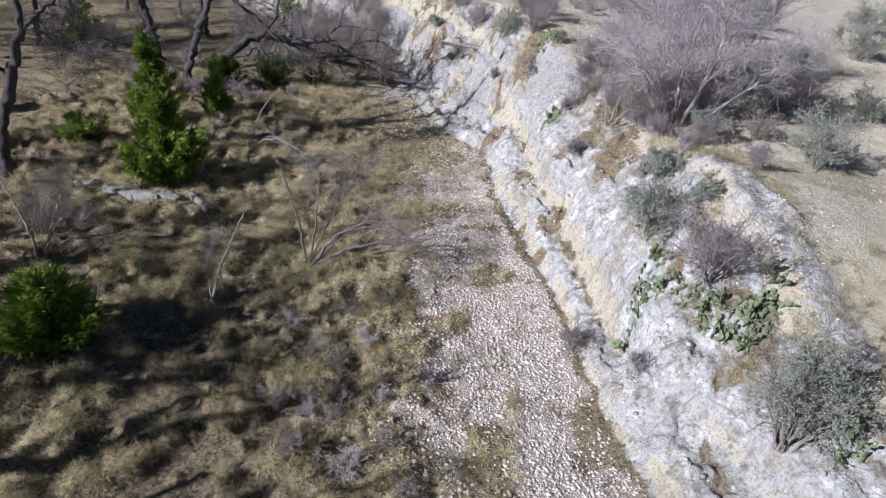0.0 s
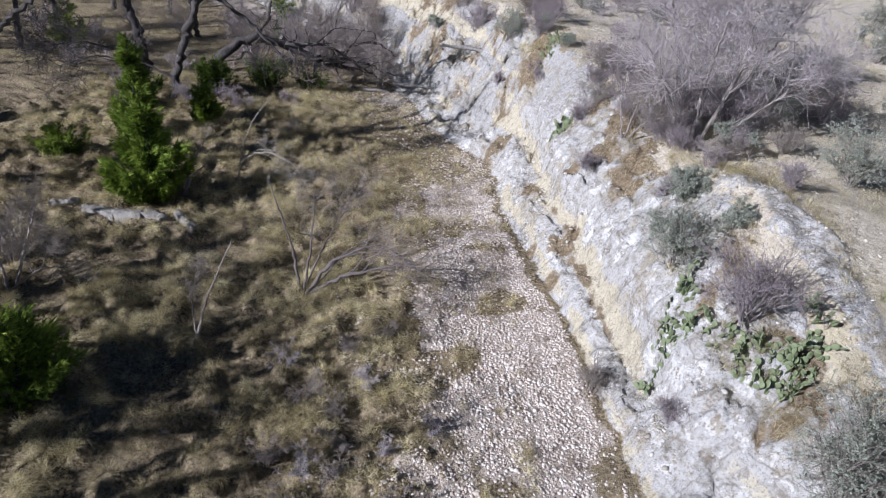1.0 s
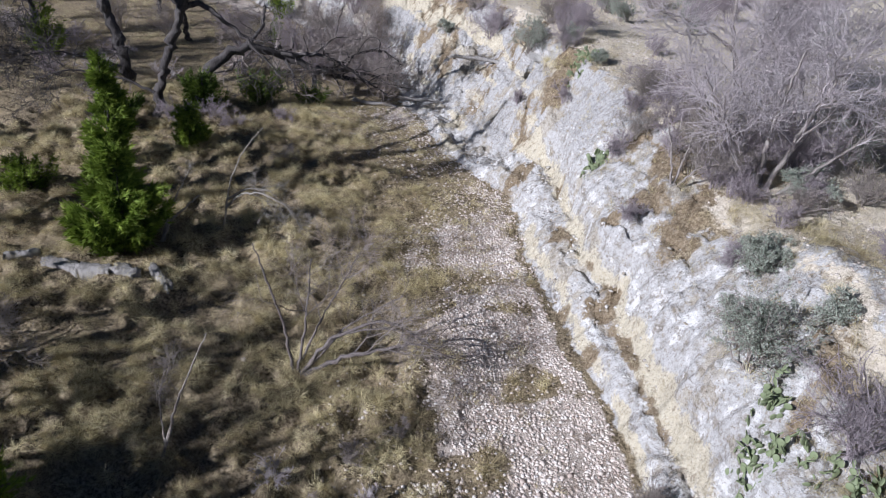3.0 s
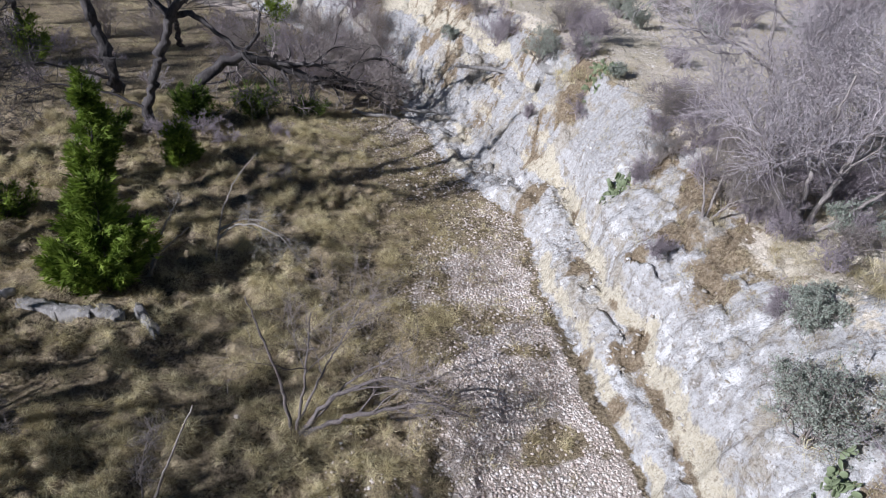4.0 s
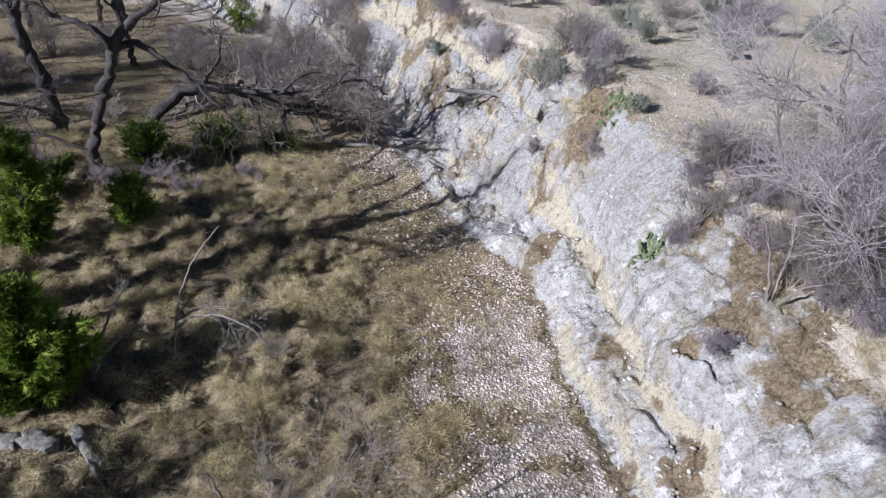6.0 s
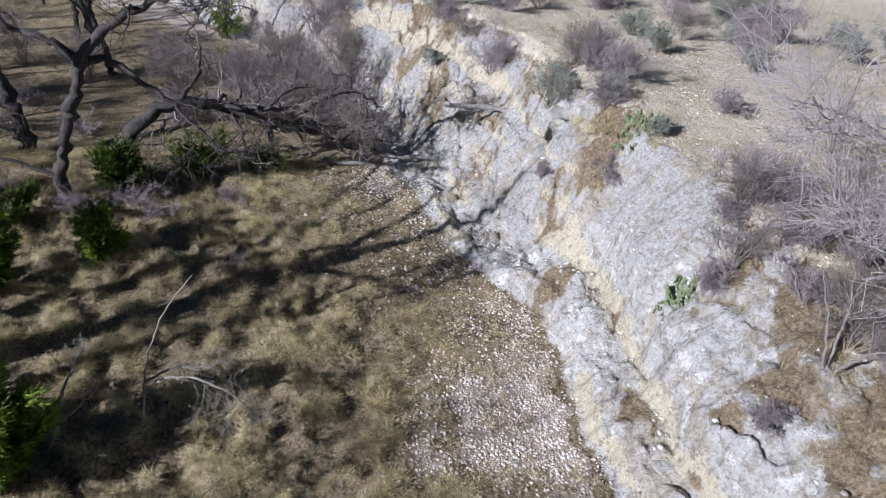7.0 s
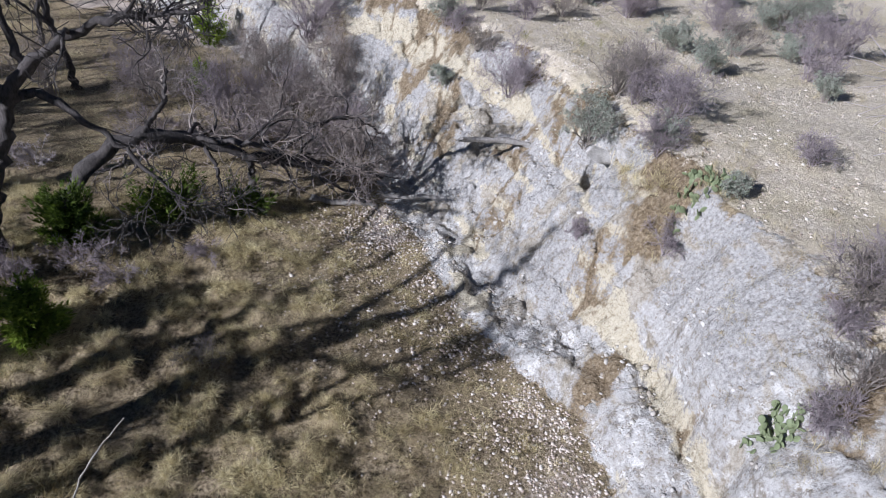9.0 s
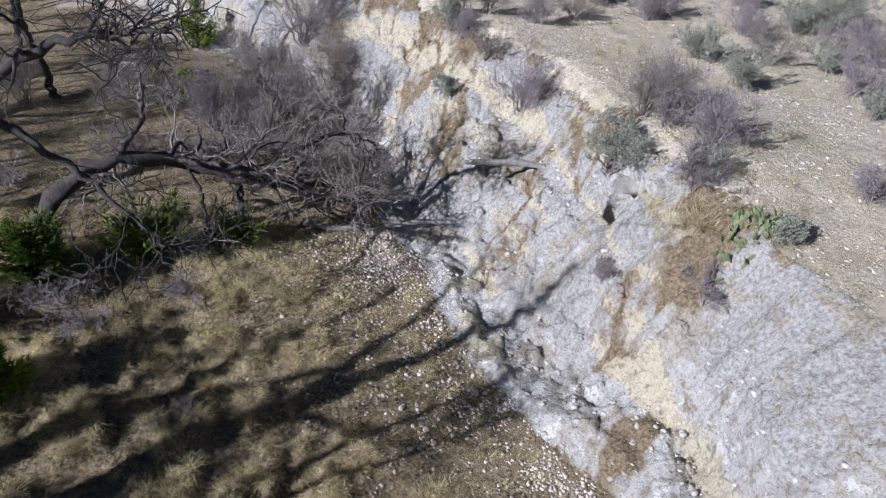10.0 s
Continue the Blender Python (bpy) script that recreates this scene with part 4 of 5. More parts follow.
def meadow(x, y):
    left = ease(0.0, 0.6, along(TOE, y, 1) - x)
    near = 1 - 0.72 * (1 - ease(1.2, 5.0, along(TOE, y, 1) - x)) * ease(16, 20, y)
    trunk = 1 - 0.9 * np.exp(-((x + 9.8) / 2.0) ** 4 - ((y - 15.45) / 0.4) ** 2)
    return trunk * near * left * (1 - 0.93 * gravel_cover(x, y)) * (0.5 + 0.5 * tussock(x, y))


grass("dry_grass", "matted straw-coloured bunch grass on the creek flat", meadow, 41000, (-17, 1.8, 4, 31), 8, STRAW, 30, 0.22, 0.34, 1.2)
grass("gravel_weeds", "brown dry weeds growing through river gravel", lambda x, y: ease(0.25, 0.6, gravel_cover(x, y)) * ease(0.0, 0.35, rough(x, y, 1.1, 241, 3)) * 0.9,
      7000, (-3, 4.2, 4, 22), 15, WEED, 22, 0.13, 0.16, 0.8)
grass("low_grass", "short dry grass and litter below the bank", lambda x, y: ease(0.0, 0.5, along(TOE, y, 1) - x) * (1 - ease(4, 7, along(TOE, y, 1) - x)) * 0.8,
      5200, (-8, 2.5, 16, 31), 13, STRAW, 16, 0.11, 0.2, 0.5)
grass("distant_dry_grass", "straw-coloured grass under bare woods", meadow, 15000, (-32, -2, 29, 52), 9, STRAW, 14, 0.24, 0.5)
grass("side_dry_grass", "straw-coloured grass beyond the flat", meadow, 1800, (-34, -16, 8, 31), 10, STRAW, 16, 0.4, 0.6)
grass("upland_grass", "sparse pale dry grass among rubble", lambda x, y: plateau_cover(x, y) * (0.25 + 0.6 * ease(-0.2, 0.4, rough(x, y, 1.8, 221, 3))),
      26000, (0, 20, 3, 46), 11, PALE_STRAW, 12, 0.17, 0.24)
grass("golden_brush", "golden-brown dry grass along the bank's rim", lambda x, y: ease(1.85, 2.1, bank(x, y)[1]) * (1 - ease(3.2, 4.2, bank(x, y)[1])) * (0.2 + 0.7 * ease(-0.15, 0.25, rough(x, y, 1.3, 231, 3))),
      7500, (2, 9, 5, 27), 14, STRAW, 20, 0.3, 0.3, 0.5)
grass("ledge_grass", "dry grass rooted on earthy ledges", lambda x, y: np.exp(-((layers(x, y, bank(x, y)[1]) - 0.78) / 0.14) ** 2) * 0.7 + 0.5 * np.exp(-((bank(x, y)[1] - 2.35) / 0.3) ** 2) + 0.6 * gully(x, y) * ease(0.8, 1.1, bank(x, y)[1]) * (1 - ease(2.4, 2.6, bank(x, y)[1])),
      4200, (-4, 8, 4, 36), 12, PALE_STRAW, 18, 0.2, 0.24)


# ---- woods on the flat ----
bare_tree(lay(-12.9, 26.4), "dark-barked leafless oak with a forked trunk and drooping limbs", [
    ([(0, 0, -0.3), (0.3, 0.1, 1.3), (0.75, 0.25, 2.8), (1.35, 0.4, 4.4)], 0.19, 0.14),
    ([(1.3, 0.4, 4.3), (1.85, 0.4, 5.0), (2.7, 0.4, 5.7), (4.0, 0.2, 6.3), (5.9, 0.0, 6.8)], 0.165, 0.03),
    ([(1.3, 0.4, 4.3), (2.1, 0.4, 4.5), (2.8, 0.2, 4.1), (3.8, 0.0, 3.5), (5.2, -0.5, 2.4)], 0.12, 0.02),
    ([(1.35, 0.4, 4.3), (0.7, 0.4, 4.8), (-0.1, 0.4, 5.0), (-1.9, 0.3, 5.7)], 0.13, 0.02),
    ([(1.8, 0.4, 4.9), (1.6, 0.4, 6.1), (1.2, 0.4, 8.0)], 0.10, 0.02),
    ([(0.2, 0.0, 0.9), (-1.2, -0.2, 1.5), (-3.0, -0.4, 1.6), (-4.6, -0.8, 1.0)], 0.06, 0.015)],
    101, limbs=28, reach=2.4, branches=170, twigs=620, fine=500, lift=0.0, twig_size=0.011, wander=0.42, group="bare oaks")
bare_tree(lay(-15.6, 30.0), "thick leaning leafless oak with rough dark bark", [
    ([(0, 0, -0.3), (-0.45, 0.2, 2.4), (-1.1, 0.4, 4.6)], 0.27, 0.18),
    ([(-1.0, 0.4, 4.4), (-2.6, 0.3, 6.2), (-3.2, 0.6, 8.4)], 0.14, 0.03),
    ([(-1.0, 0.4, 4.4), (0.3, 0.7, 6.2), (1.3, 0.5, 8.0)], 0.14, 0.03),
    ([(-0.1, 0, 0.9), (-2.2, -1.2, 1.7), (-4.2, -1.9, 1.4)], 0.07, 0.015)],
    102, limbs=18, reach=2.6, branches=200, twigs=1100, fine=900, twig_size=0.011, wander=0.38, group="bare oaks")
bare_tree(lay(-12.3, 28.4), "fallen arching oak, its dead limbs resting on the ground", [
    ([(0, 0, -0.3), (0.7, 0.5, 1.5), (2.0, 1.1, 2.3), (3.1, 1.8, 2.0), (3.7, 2.1, 1.7), (4.9, 2.3, 1.2), (6.6, 3.0, 0.8)], 0.25, 0.09),
    ([(3.5, 2.1, 1.8), (4.0, 1.5, 1.3), (4.45, 0.65, 0.45)], 0.07, 0.03),
    ([(4.8, 2.2, 1.2), (4.85, 2.2, 0.6), (4.8, 2.15, -0.1)], 0.10, 0.08),
    ([(2.2, 1.2, 2.3), (2.7, 1.8, 3.0), (2.7, 2.2, 3.8)], 0.09, 0.04),
    ([(4.6, 2.3, 1.3), (6.6, 1.9, 1.6), (7.6, 2.2, 1.3), (8.8, 2.4, 0.9)], 0.11, 0.03),
    ([(3.4, 2.0, 1.9), (5.6, 0.9, 2.4), (7.0, 0.7, 1.8), (8.4, 0.5, 1.1)], 0.10, 0.03),
    ([(5.2, 2.4, 1.1), (6.6, 3.8, 1.9), (7.6, 4.6, 1.9), (8.6, 4.9, 1.2)], 0.10, 0.03)],
    103, limbs=40, reach=2.3, branches=300, twigs=1000, fine=600, lift=0.03, twig_size=0.011, twig_mat=BROWN_TWIG, bare_trunk=False, angle=(25, 80), wander=0.42, group="bare oaks")
bare_tree(lay(-15.0, 16.5), "slender dark leafless oak leaning over the flat", [
    ([(-0.1, 0, -0.3), (0.2, 0, 1.8), (0.9, 0, 3.5), (1.5, 0.1, 5.2)], 0.19, 0.13),
    ([(1.5, 0.1, 5.1), (1.4, 0.3, 6.8), (1.8, 0.2, 8.8)], 0.10, 0.03),
    ([(1.5, 0.1, 5.0), (2.5, 0.2, 5.9), (3.8, 0.6, 7.0)], 0.09, 0.025),
    ([(0.9, 0.2, 3.4), (-0.8, -0.3, 4.8), (-1.6, -0.4, 6.2)], 0.08, 0.02)],
    104, limbs=12, reach=2.2, branches=110, twigs=600, fine=600, twig_size=0.012, group="bare oaks")


def plain_oak(x, y, tall, seed, thick, label="unseen tall leafless oak with dark bark, placed to cast shadow", twigs=500, fork=0.0):
    r = random.Random(seed)
    f = tall * (fork or r.uniform(0.34, 0.48))
    lx, ly = r.uniform(-0.6, 0.6), r.uniform(-0.5, 0.5)
    a = r.uniform(0, 6.28)
    c, s = math.cos(a), math.sin(a)
    return bare_tree(lay(x, y), label, [
        ([(0, 0, -0.4), (lx * 0.4, ly * 0.4, f * 0.5), (lx, ly, f)], thick, thick * 0.72),
        ([(lx, ly, f * 0.97), (lx + c * 0.9, ly + s * 0.9, f + 0.32 * tall), (lx + c * 1.5, ly + s * 1.1, tall)], thick * 0.6, 0.03),
        ([(lx, ly, f * 0.97), (lx - c * 1.3, ly - s * 1.2, f + 0.25 * tall), (lx - c * 2.2, ly - s * 1.9, tall * 0.9)], thick * 0.6, 0.03),
        ([(lx * 0.8, ly * 0.8, f * 0.85), (lx - s * 1.6, ly + c * 1.6, f + 0.15 * tall), (lx - s * 2.6, ly + c * 2.6, tall * 0.72)], thick * 0.45, 0.03)],
        seed, limbs=11, reach=0.27 * tall, branches=30 + twigs // 5, twigs=twigs, fine=twigs // 2, twig_size=0.014, group="bare oaks", plain=True)


# unseen trees beside the flat, placed so that their long shadows cross it
bare_tree(lay(-18.4, 15.2), "tall leafless oak with a long bare trunk", [
    ([(0, 0, -0.4), (0.1, 0.1, 4.5), (0.2, 0.3, 8.6)], 0.36, 0.27),
    ([(0.2, 0.3, 8.4), (0.1, 0.0, 11.0), (0.3, -0.6, 13.8)], 0.23, 0.06),
    ([(0.2, 0.3, 8.3), (-0.4, 1.0, 10.0), (-0.8, 1.8, 12.0)], 0.17, 0.05),
    ([(0.2, 0.2, 8.2), (0.8, -1.2, 9.2), (1.2, -2.6, 9.8)], 0.12, 0.04)],
    201, limbs=7, reach=2.6, branches=26, twigs=50, fine=20, twig_size=0.014, group="bare oaks", plain=True)
# out of view; added only to throw more limb shadow on the far bank
bare_tree(lay(-19.6, 21.2), "unseen tall leafless oak with a fan of thick limbs, added for shade", [
    ([(0, 0, -0.4), (0.2, 0.1, 4.5), (0.1, 0.2, 9.4)], 0.34, 0.24),
    ([(0.1, 0.2, 9.2), (0.4, -0.4, 10.6), (0.9, -1.2, 12.8)], 0.19, 0.06),
    ([(0.1, 0.2, 9.2), (0.0, 0.5, 11.2), (-0.3, 0.9, 13.8)], 0.20, 0.06),
    ([(0.1, 0.2, 9.0), (-0.5, 1.3, 10.3), (-1.2, 2.5, 11.8)], 0.17, 0.06),
    ([(0.1, 0.2, 9.1), (0.7, -1.0, 9.9), (1.4, -2.4, 10.9)], 0.17, 0.06)],
    202, limbs=9, reach=2.4, branches=30, twigs=40, fine=10, twig_size=0.016, group="bare oaks", plain=True)
plain_oak(-14.5, 2.5, 8.4, 203, 0.26, fork=0.6, twigs=90)
# more unseen oaks, most of them added to deepen the shade on the flat
plain_oak(-16.6, 4.6, 7.8, 204, 0.30, fork=0.5, twigs=110)
plain_oak(-18.4, 5.9, 8.6, 210, 0.26, fork=0.45, twigs=100)
plain_oak(-15.2, 6.0, 6.6, 216, 0.2, fork=0.45, twigs=70)
plain_oak(-17.2, 2.4, 8.2, 208, 0.28, fork=0.5, twigs=80)
plain_oak(-13.2, 1.7, 7.6, 209, 0.2, fork=0.6, twigs=60)
plain_oak(-13.6, -1.2, 8.0, 205, 0.24, twigs=120)
plain_oak(-12.5, -1.9, 6.0, 218, 0.26, fork=0.4, twigs=110)
plain_oak(-15.5, 0.3, 8.8, 219, 0.3, fork=0.45, twigs=110)
plain_oak(-17.5, 7.4, 7.0, 220, 0.26, fork=0.45, twigs=150)
plain_oak(-20.6, 16.2, 10.5, 217, 0.38, fork=0.72, twigs=40)
plain_oak(-17.6, 9.4, 8.0, 206, 0.24, twigs=90)
for i, (x, y, h) in enumerate([(-20.0, 6.4, 11.0), (-20.6, 0.4, 11.0)]):
    plain_oak(x, y, h, 220 + i, 0.28, twigs=90, fork=0.5)

# the far woods
FAR = [plain_oak(-24.0, 37.0, 9.0, 211, 0.17, "slim leafless tree in far woods", 240), plain_oak(-20.0, 43.0, 8.0, 212, 0.14, "slim leafless tree in far woods", 240),
       plain_oak(-28.0, 34.0, 9.5, 213, 0.18, "slim leafless tree in far woods", 240), plain_oak(-24.0, 48.0, 7.0, 214, 0.12, "slim leafless tree in far woods", 240)]
rw = random.Random(77)
placed = [(-24, 37), (-20, 43), (-28, 34), (-24, 48), (-15.6, 30), (-12.9, 26.4), (-18.5, 23)]
tries = 0
while len(placed) < 62 and tries < 4000:
    tries += 1
    x, y = rw.uniform(-58, -12), rw.uniform(24, 82)
    if x > -20 and y < 36 or float(along(TOE, y, 1)) - x < 6.5 or min(math.hypot(x - a, y - b) for a, b in placed) < 2.6:
        continue
    placed.append((x, y))
    k = rw.uniform(0.75, 1.15)
    copy_thing(rw.choice(FAR), pose(*lay(x, y, 0.05), 0, 0, rw.uniform(0, 360)) @ Matrix.Diagonal((k, k, k, 1)))

# small bare trees and dead wood on the flat
bare_tree(lay(-3.95, 12.75), "small many-stemmed leafless mesquite on grass", [
    ([(0, 0, -0.2), (-0.25, 0.1, 1.2), (-0.9, 0.3, 3.0)], 0.042, 0.010),
    ([(0.05, 0, -0.2), (0.2, 0.1, 1.1), (0.3, 0.3, 2.8)], 0.038, 0.010),
    ([(0.1, 0, -0.2), (0.8, 0.2, 0.9), (1.9, 0.3, 1.5), (2.9, 0.2, 1.0)], 0.062, 0.016),
    ([(0.1, 0.05, -0.2), (1.1, -0.1, 0.6), (2.6, 0.1, 1.1), (3.5, 0.3, 0.6)], 0.060, 0.016),
    ([(0.15, 0, -0.2), (1.0, 0.6, 0.9), (2.2, 0.9, 1.7)], 0.038, 0.011),
    ([(0, 0.1, -0.2), (0.5, 0.7, 1.1), (1.1, 1.4, 2.3)], 0.034, 0.010)],
    121, limbs=26, reach=1.9, branches=130, twigs=560, fine=420, bark=MESQUITE_BARK, twig_mat=BROWN_TWIG, name="mesquite", twig_size=0.0045)
bare_tree(lay(-5.85, 10.1), "thin leaning leafless sapling on grass", [
    ([(0, 0, -0.2), (0.3, 0.3, 1.1), (0.75, 0.9, 2.4)], 0.035, 0.01), ([(0.1, 0.1, 0.3), (-0.1, 0.5, 1.1), (0.0, 0.9, 1.8)], 0.02, 0.007)],
    122, limbs=6, reach=0.8, branches=30, twigs=160, fine=160, bark=GREY_TWIG, name="sapling", twig_size=0.005)
bare_tree(lay(-7.35, 18.0), "bleached dead sapling with curved drooping branches", [
    ([(0, 0, -0.2), (0.1, 0.4, 1.2), (0.35, 0.9, 2.1), (0.9, 1.3, 2.8)], 0.03, 0.009),
    ([(0.1, 0.2, 0.7), (0.5, 0.1, 1.2), (1.1, 0.05, 1.4), (1.9, -0.1, 1.15), (2.4, -0.2, 0.5)], 0.036, 0.012),
    ([(0.1, 0.3, 0.9), (0.6, 0.3, 1.3), (1.2, 0.45, 1.3), (1.9, 0.4, 0.8)], 0.03, 0.01)],
    123, limbs=10, reach=0.9, branches=60, twigs=300, fine=200, bark=DEAD_WOOD, twig_mat=DEAD_WOOD, name="dead_sapling", twig_size=0.005)
bare_tree(lay(-8.95, 17.4), "bleached dead branch standing in grass", [
    ([(0, 0, -0.2), (0.3, 0.1, 0.7), (1.1, 0.4, 1.5)], 0.05, 0.015), ([(0, 0, -0.1), (0.2, 0.4, 0.9), (0.7, 0.8, 2.0)], 0.045, 0.015)],
    124, limbs=5, reach=0.5, branches=14, twigs=60, fine=40, bark=DEAD_WOOD, name="dead_branch", category="branch", twig_size=0.005)
bare_tree(lay(-11.0, 11.7), "grey leafless brush with a bent pale branch", [
    ([(0, 0, -0.2), (-0.3, 0.2, 1.0), (-0.9, 0.5, 2.0)], 0.05, 0.012), ([(0, 0, 0.1), (0.8, 0.1, 0.8), (1.8, 0.1, 1.0)], 0.035, 0.01),
    ([(0, 0, -0.1), (0.2, 0.7, 1.2), (0.5, 1.2, 2.4)], 0.04, 0.01)],
    125, limbs=8, reach=1.1, branches=80, twigs=900, fine=1200, bark=PALE_BARK, twig_mat=GREY_TWIG, name="leafless_brush", category="shrub", twig_size=0.005)
for i, (x, y, h, w) in enumerate([(-9.3, 6.3, 1.2, 1.8), (-11.8, 13.0, 1.6, 2.2), (-12.4, 10.4, 1.8, 2.6), (-6.9, 23.2, 0.7, 1.3), (-13.8, 24.6, 1.0, 1.6), (-9.6, 25.9, 0.8, 1.8), (-7.8, 27.0, 0.6, 1.6), (-14.6, 26.4, 1.2, 2.4), (-11.9, 25.5, 0.9, 1.9), (-10.6, 26.3, 0.8, 1.8)]):
    shrub(lay(x, y), "low grey-brown leafless brush in dry grass", 300 + i, h, w, 9, 330, 300, PURPLE_TWIG if i > 3 else GREY_TWIG, group="bare brush")
for i, (x, y, h, w) in enumerate([(-6.0, 33.5, 0.8, 2.0), (-4.7, 34.3, 0.8, 1.6), (-5.3, 35.8, 0.9, 1.8), (-6.4, 37.2, 1.0, 2.0), (-7.8, 38.5, 1.1, 2.2), (-4.6, 32.4, 0.5, 1.2), (-8.4, 34.2, 0.9, 2.2), (-10.2, 34.0, 0.9, 2.0), (-8.8, 37.6, 1.0, 2.2), (-7.4, 35.2, 1.4, 3.0), (-9.8, 36.5, 1.5, 3.0), (-6.6, 38.0, 1.3, 2.6), (-11.8, 33.5, 1.0, 2.4), (-9.0, 40.5, 1.7, 3.0), (-13.5, 38.5, 1.5, 3.0), (-5.9, 39.4, 1.9, 2.6), (-7.4, 41.0, 1.9, 2.8)]):
    shrub(lay(x, y), "purplish leafless brush beside the creek bed", 320 + i, h * 1.45, w * 1.15, 9, 360, 420, BROWN_TWIG if i % 2 else PURPLE_TWIG, group="bare brush")

for i, (x, y, h, w) in enumerate([(-12.6, 37.2, 2.0, 2.8), (-16.8, 37.5, 2.4, 3.0), (-9.6, 39.6, 1.9, 2.6), (-20.4, 39.0, 2.6, 3.0)]):
    shrub(lay(x, y), "tall brown leafless thicket below bare oaks", 360 + i, h, w, 5, 240, 260, BROWN_TWIG if i % 2 else GREY_TWIG, group="bare brush")
for i, (x, y, h, w) in enumerate([(-21.4, 36.1, 1.2, 2.4), (-17.9, 31.8, 1.0, 2.2), (-19.6, 30.8, 1.2, 2.4), (-24.7, 36.4, 1.5, 2.8), (-18.6, 34.6, 1.1, 2.4), (-14.9, 32.4, 0.9, 2.0)]):
    shrub(lay(x, y), "pale lilac-grey leafless brush among far oaks", 370 + i, h, w, 7, 260, 280, LILAC_TWIG if i % 2 else PURPLE_TWIG, group="bare brush")
for i, (x, y, h, w) in enumerate([(-1.5, 5.6, 0.5, 1.1), (-0.7, 6.4, 0.4, 1.0), (-1.9, 6.9, 0.5, 1.2), (-1.0, 7.6, 0.4, 1.0), (-2.2, 8.4, 0.5, 1.1), (-0.4, 5.0, 0.4, 1.0), (-1.7, 9.4, 0.4, 0.9), (-2.8, 5.9, 0.5, 1.2), (-1.4, 11.2, 0.4, 0.9), (-0.2, 8.2, 0.3, 0.7), (-3.3, 7.2, 0.5, 1.2), (-2.9, 8.9, 0.5, 1.2), (-3.6, 9.8, 0.4, 1.0), (-2.3, 10.3, 0.4, 1.0), (-2.0, 7.8, 0.4, 1.0), (-2.6, 6.9, 0.4, 1.0)]):
    shrub(lay(x, y), "low lilac-grey leafless brush at the gravel's edge", 340 + i, h, w, 11, 300, 420, LILAC_TWIG if i % 3 == 0 else BROWN_TWIG, group="bare brush")

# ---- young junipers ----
juniper(lay(-9.65, 16.8), "bright green young juniper on the grassy flat", 401, 3.2, 1.9, 13500, tone_shift=-0.08)
juniper(lay(-12.7, 22.3), "slim green juniper beside a bare oak", 402, 3.9, 1.35, 5200, tone_shift=-0.12)
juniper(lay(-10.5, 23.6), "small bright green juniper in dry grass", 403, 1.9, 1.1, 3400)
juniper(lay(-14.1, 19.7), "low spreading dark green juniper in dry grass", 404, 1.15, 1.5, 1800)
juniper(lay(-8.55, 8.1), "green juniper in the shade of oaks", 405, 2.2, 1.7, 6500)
# out of view at the left; only its shadow shows on the flat
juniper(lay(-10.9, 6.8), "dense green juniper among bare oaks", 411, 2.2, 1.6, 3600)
# next four: shade under the oak limbs is put into the leaf tone
juniper(lay(-11.3, 27.3), "green juniper under a fallen limb, toned down as shaded", 406, 1.5, 1.9, 3600, tone_shift=-0.68)
juniper(lay(-9.2, 28.4), "low juniper under bare limbs, toned down as shaded", 407, 1.0, 2.1, 2400, tone_shift=-0.72)
juniper(lay(-7.2, 29.3), "low juniper brush below fallen limbs, toned down as shaded", 412, 0.7, 1.6, 1300, tone_shift=-0.7)
juniper(lay(-13.4, 25.0), "low juniper below a bare oak, toned down as shaded", 413, 1.0, 1.7, 1700, tone_shift=-0.65)
juniper(lay(-21.7, 34.0), "distant green juniper among bare trees", 408, 2.6, 1.9, 2000)
juniper(lay(-12.6, 44.0), "distant green juniper near the creek", 409, 2.4, 1.5, 1500)
juniper(lay(-11.2, 38.2), "yellow-green young juniper among bare brush", 410, 1.5, 0.9, 1200)


# ---- fallen log ----
def on_top(x, y, long, turn):
    """The highest ground under a long thing that lies there."""
    k = np.linspace(-0.45, 0.45, 9) * long
    return float(np.max(height(x + k * math.cos(radians(turn)), y + k * math.sin(radians(turn)))))


def log(x, y, long, thick, turn, tilt, seed, label):
    rng = np.random.default_rng(seed)
    n, sides = 14, 12
    k = np.linspace(-0.5, 0.5, n)
    path = np.stack([k * long, 0.04 * long * np.sin(k * 5 + seed), 0.02 * np.sin(k * 9)], 1)
    v, f = tubes(path[None], (thick * 0.5 * (1 + 0.12 * rng.normal(size=n)))[None], sides)
    v = v + 0.03 * thick / 0.25 * np.repeat(rng.normal(size=(n * sides, 1)), 3, 1) * unit(v - np.repeat(path, sides, 0))
    flat = (np.arange(n * sides) % sides)
    for e, s in ((0, 1), (n - 1, -1)):
        ring = np.arange(sides) + e * sides
        v[ring, 0] += s * np.abs(rng.normal(0, 0.09, sides))
    caps = np.array([[0 * sides + i, 0 * sides + sides - 1 - i, 0 * sides + sides - 2 - i, i + 1] for i in range(sides // 2 - 1)])
    f = np.concatenate([f, caps, caps[:, ::-1] + (n - 1) * sides])
    ob = new("fallen_log", mesh_of("fallen_log", v, f, ROTTEN_WOOD))
    ob.matrix_basis = pose(x, y, on_top(x, y, long, turn) + 0.25 * thick, 0, tilt, turn)
    return tagged(ob, label, "log", "broken fallen log")


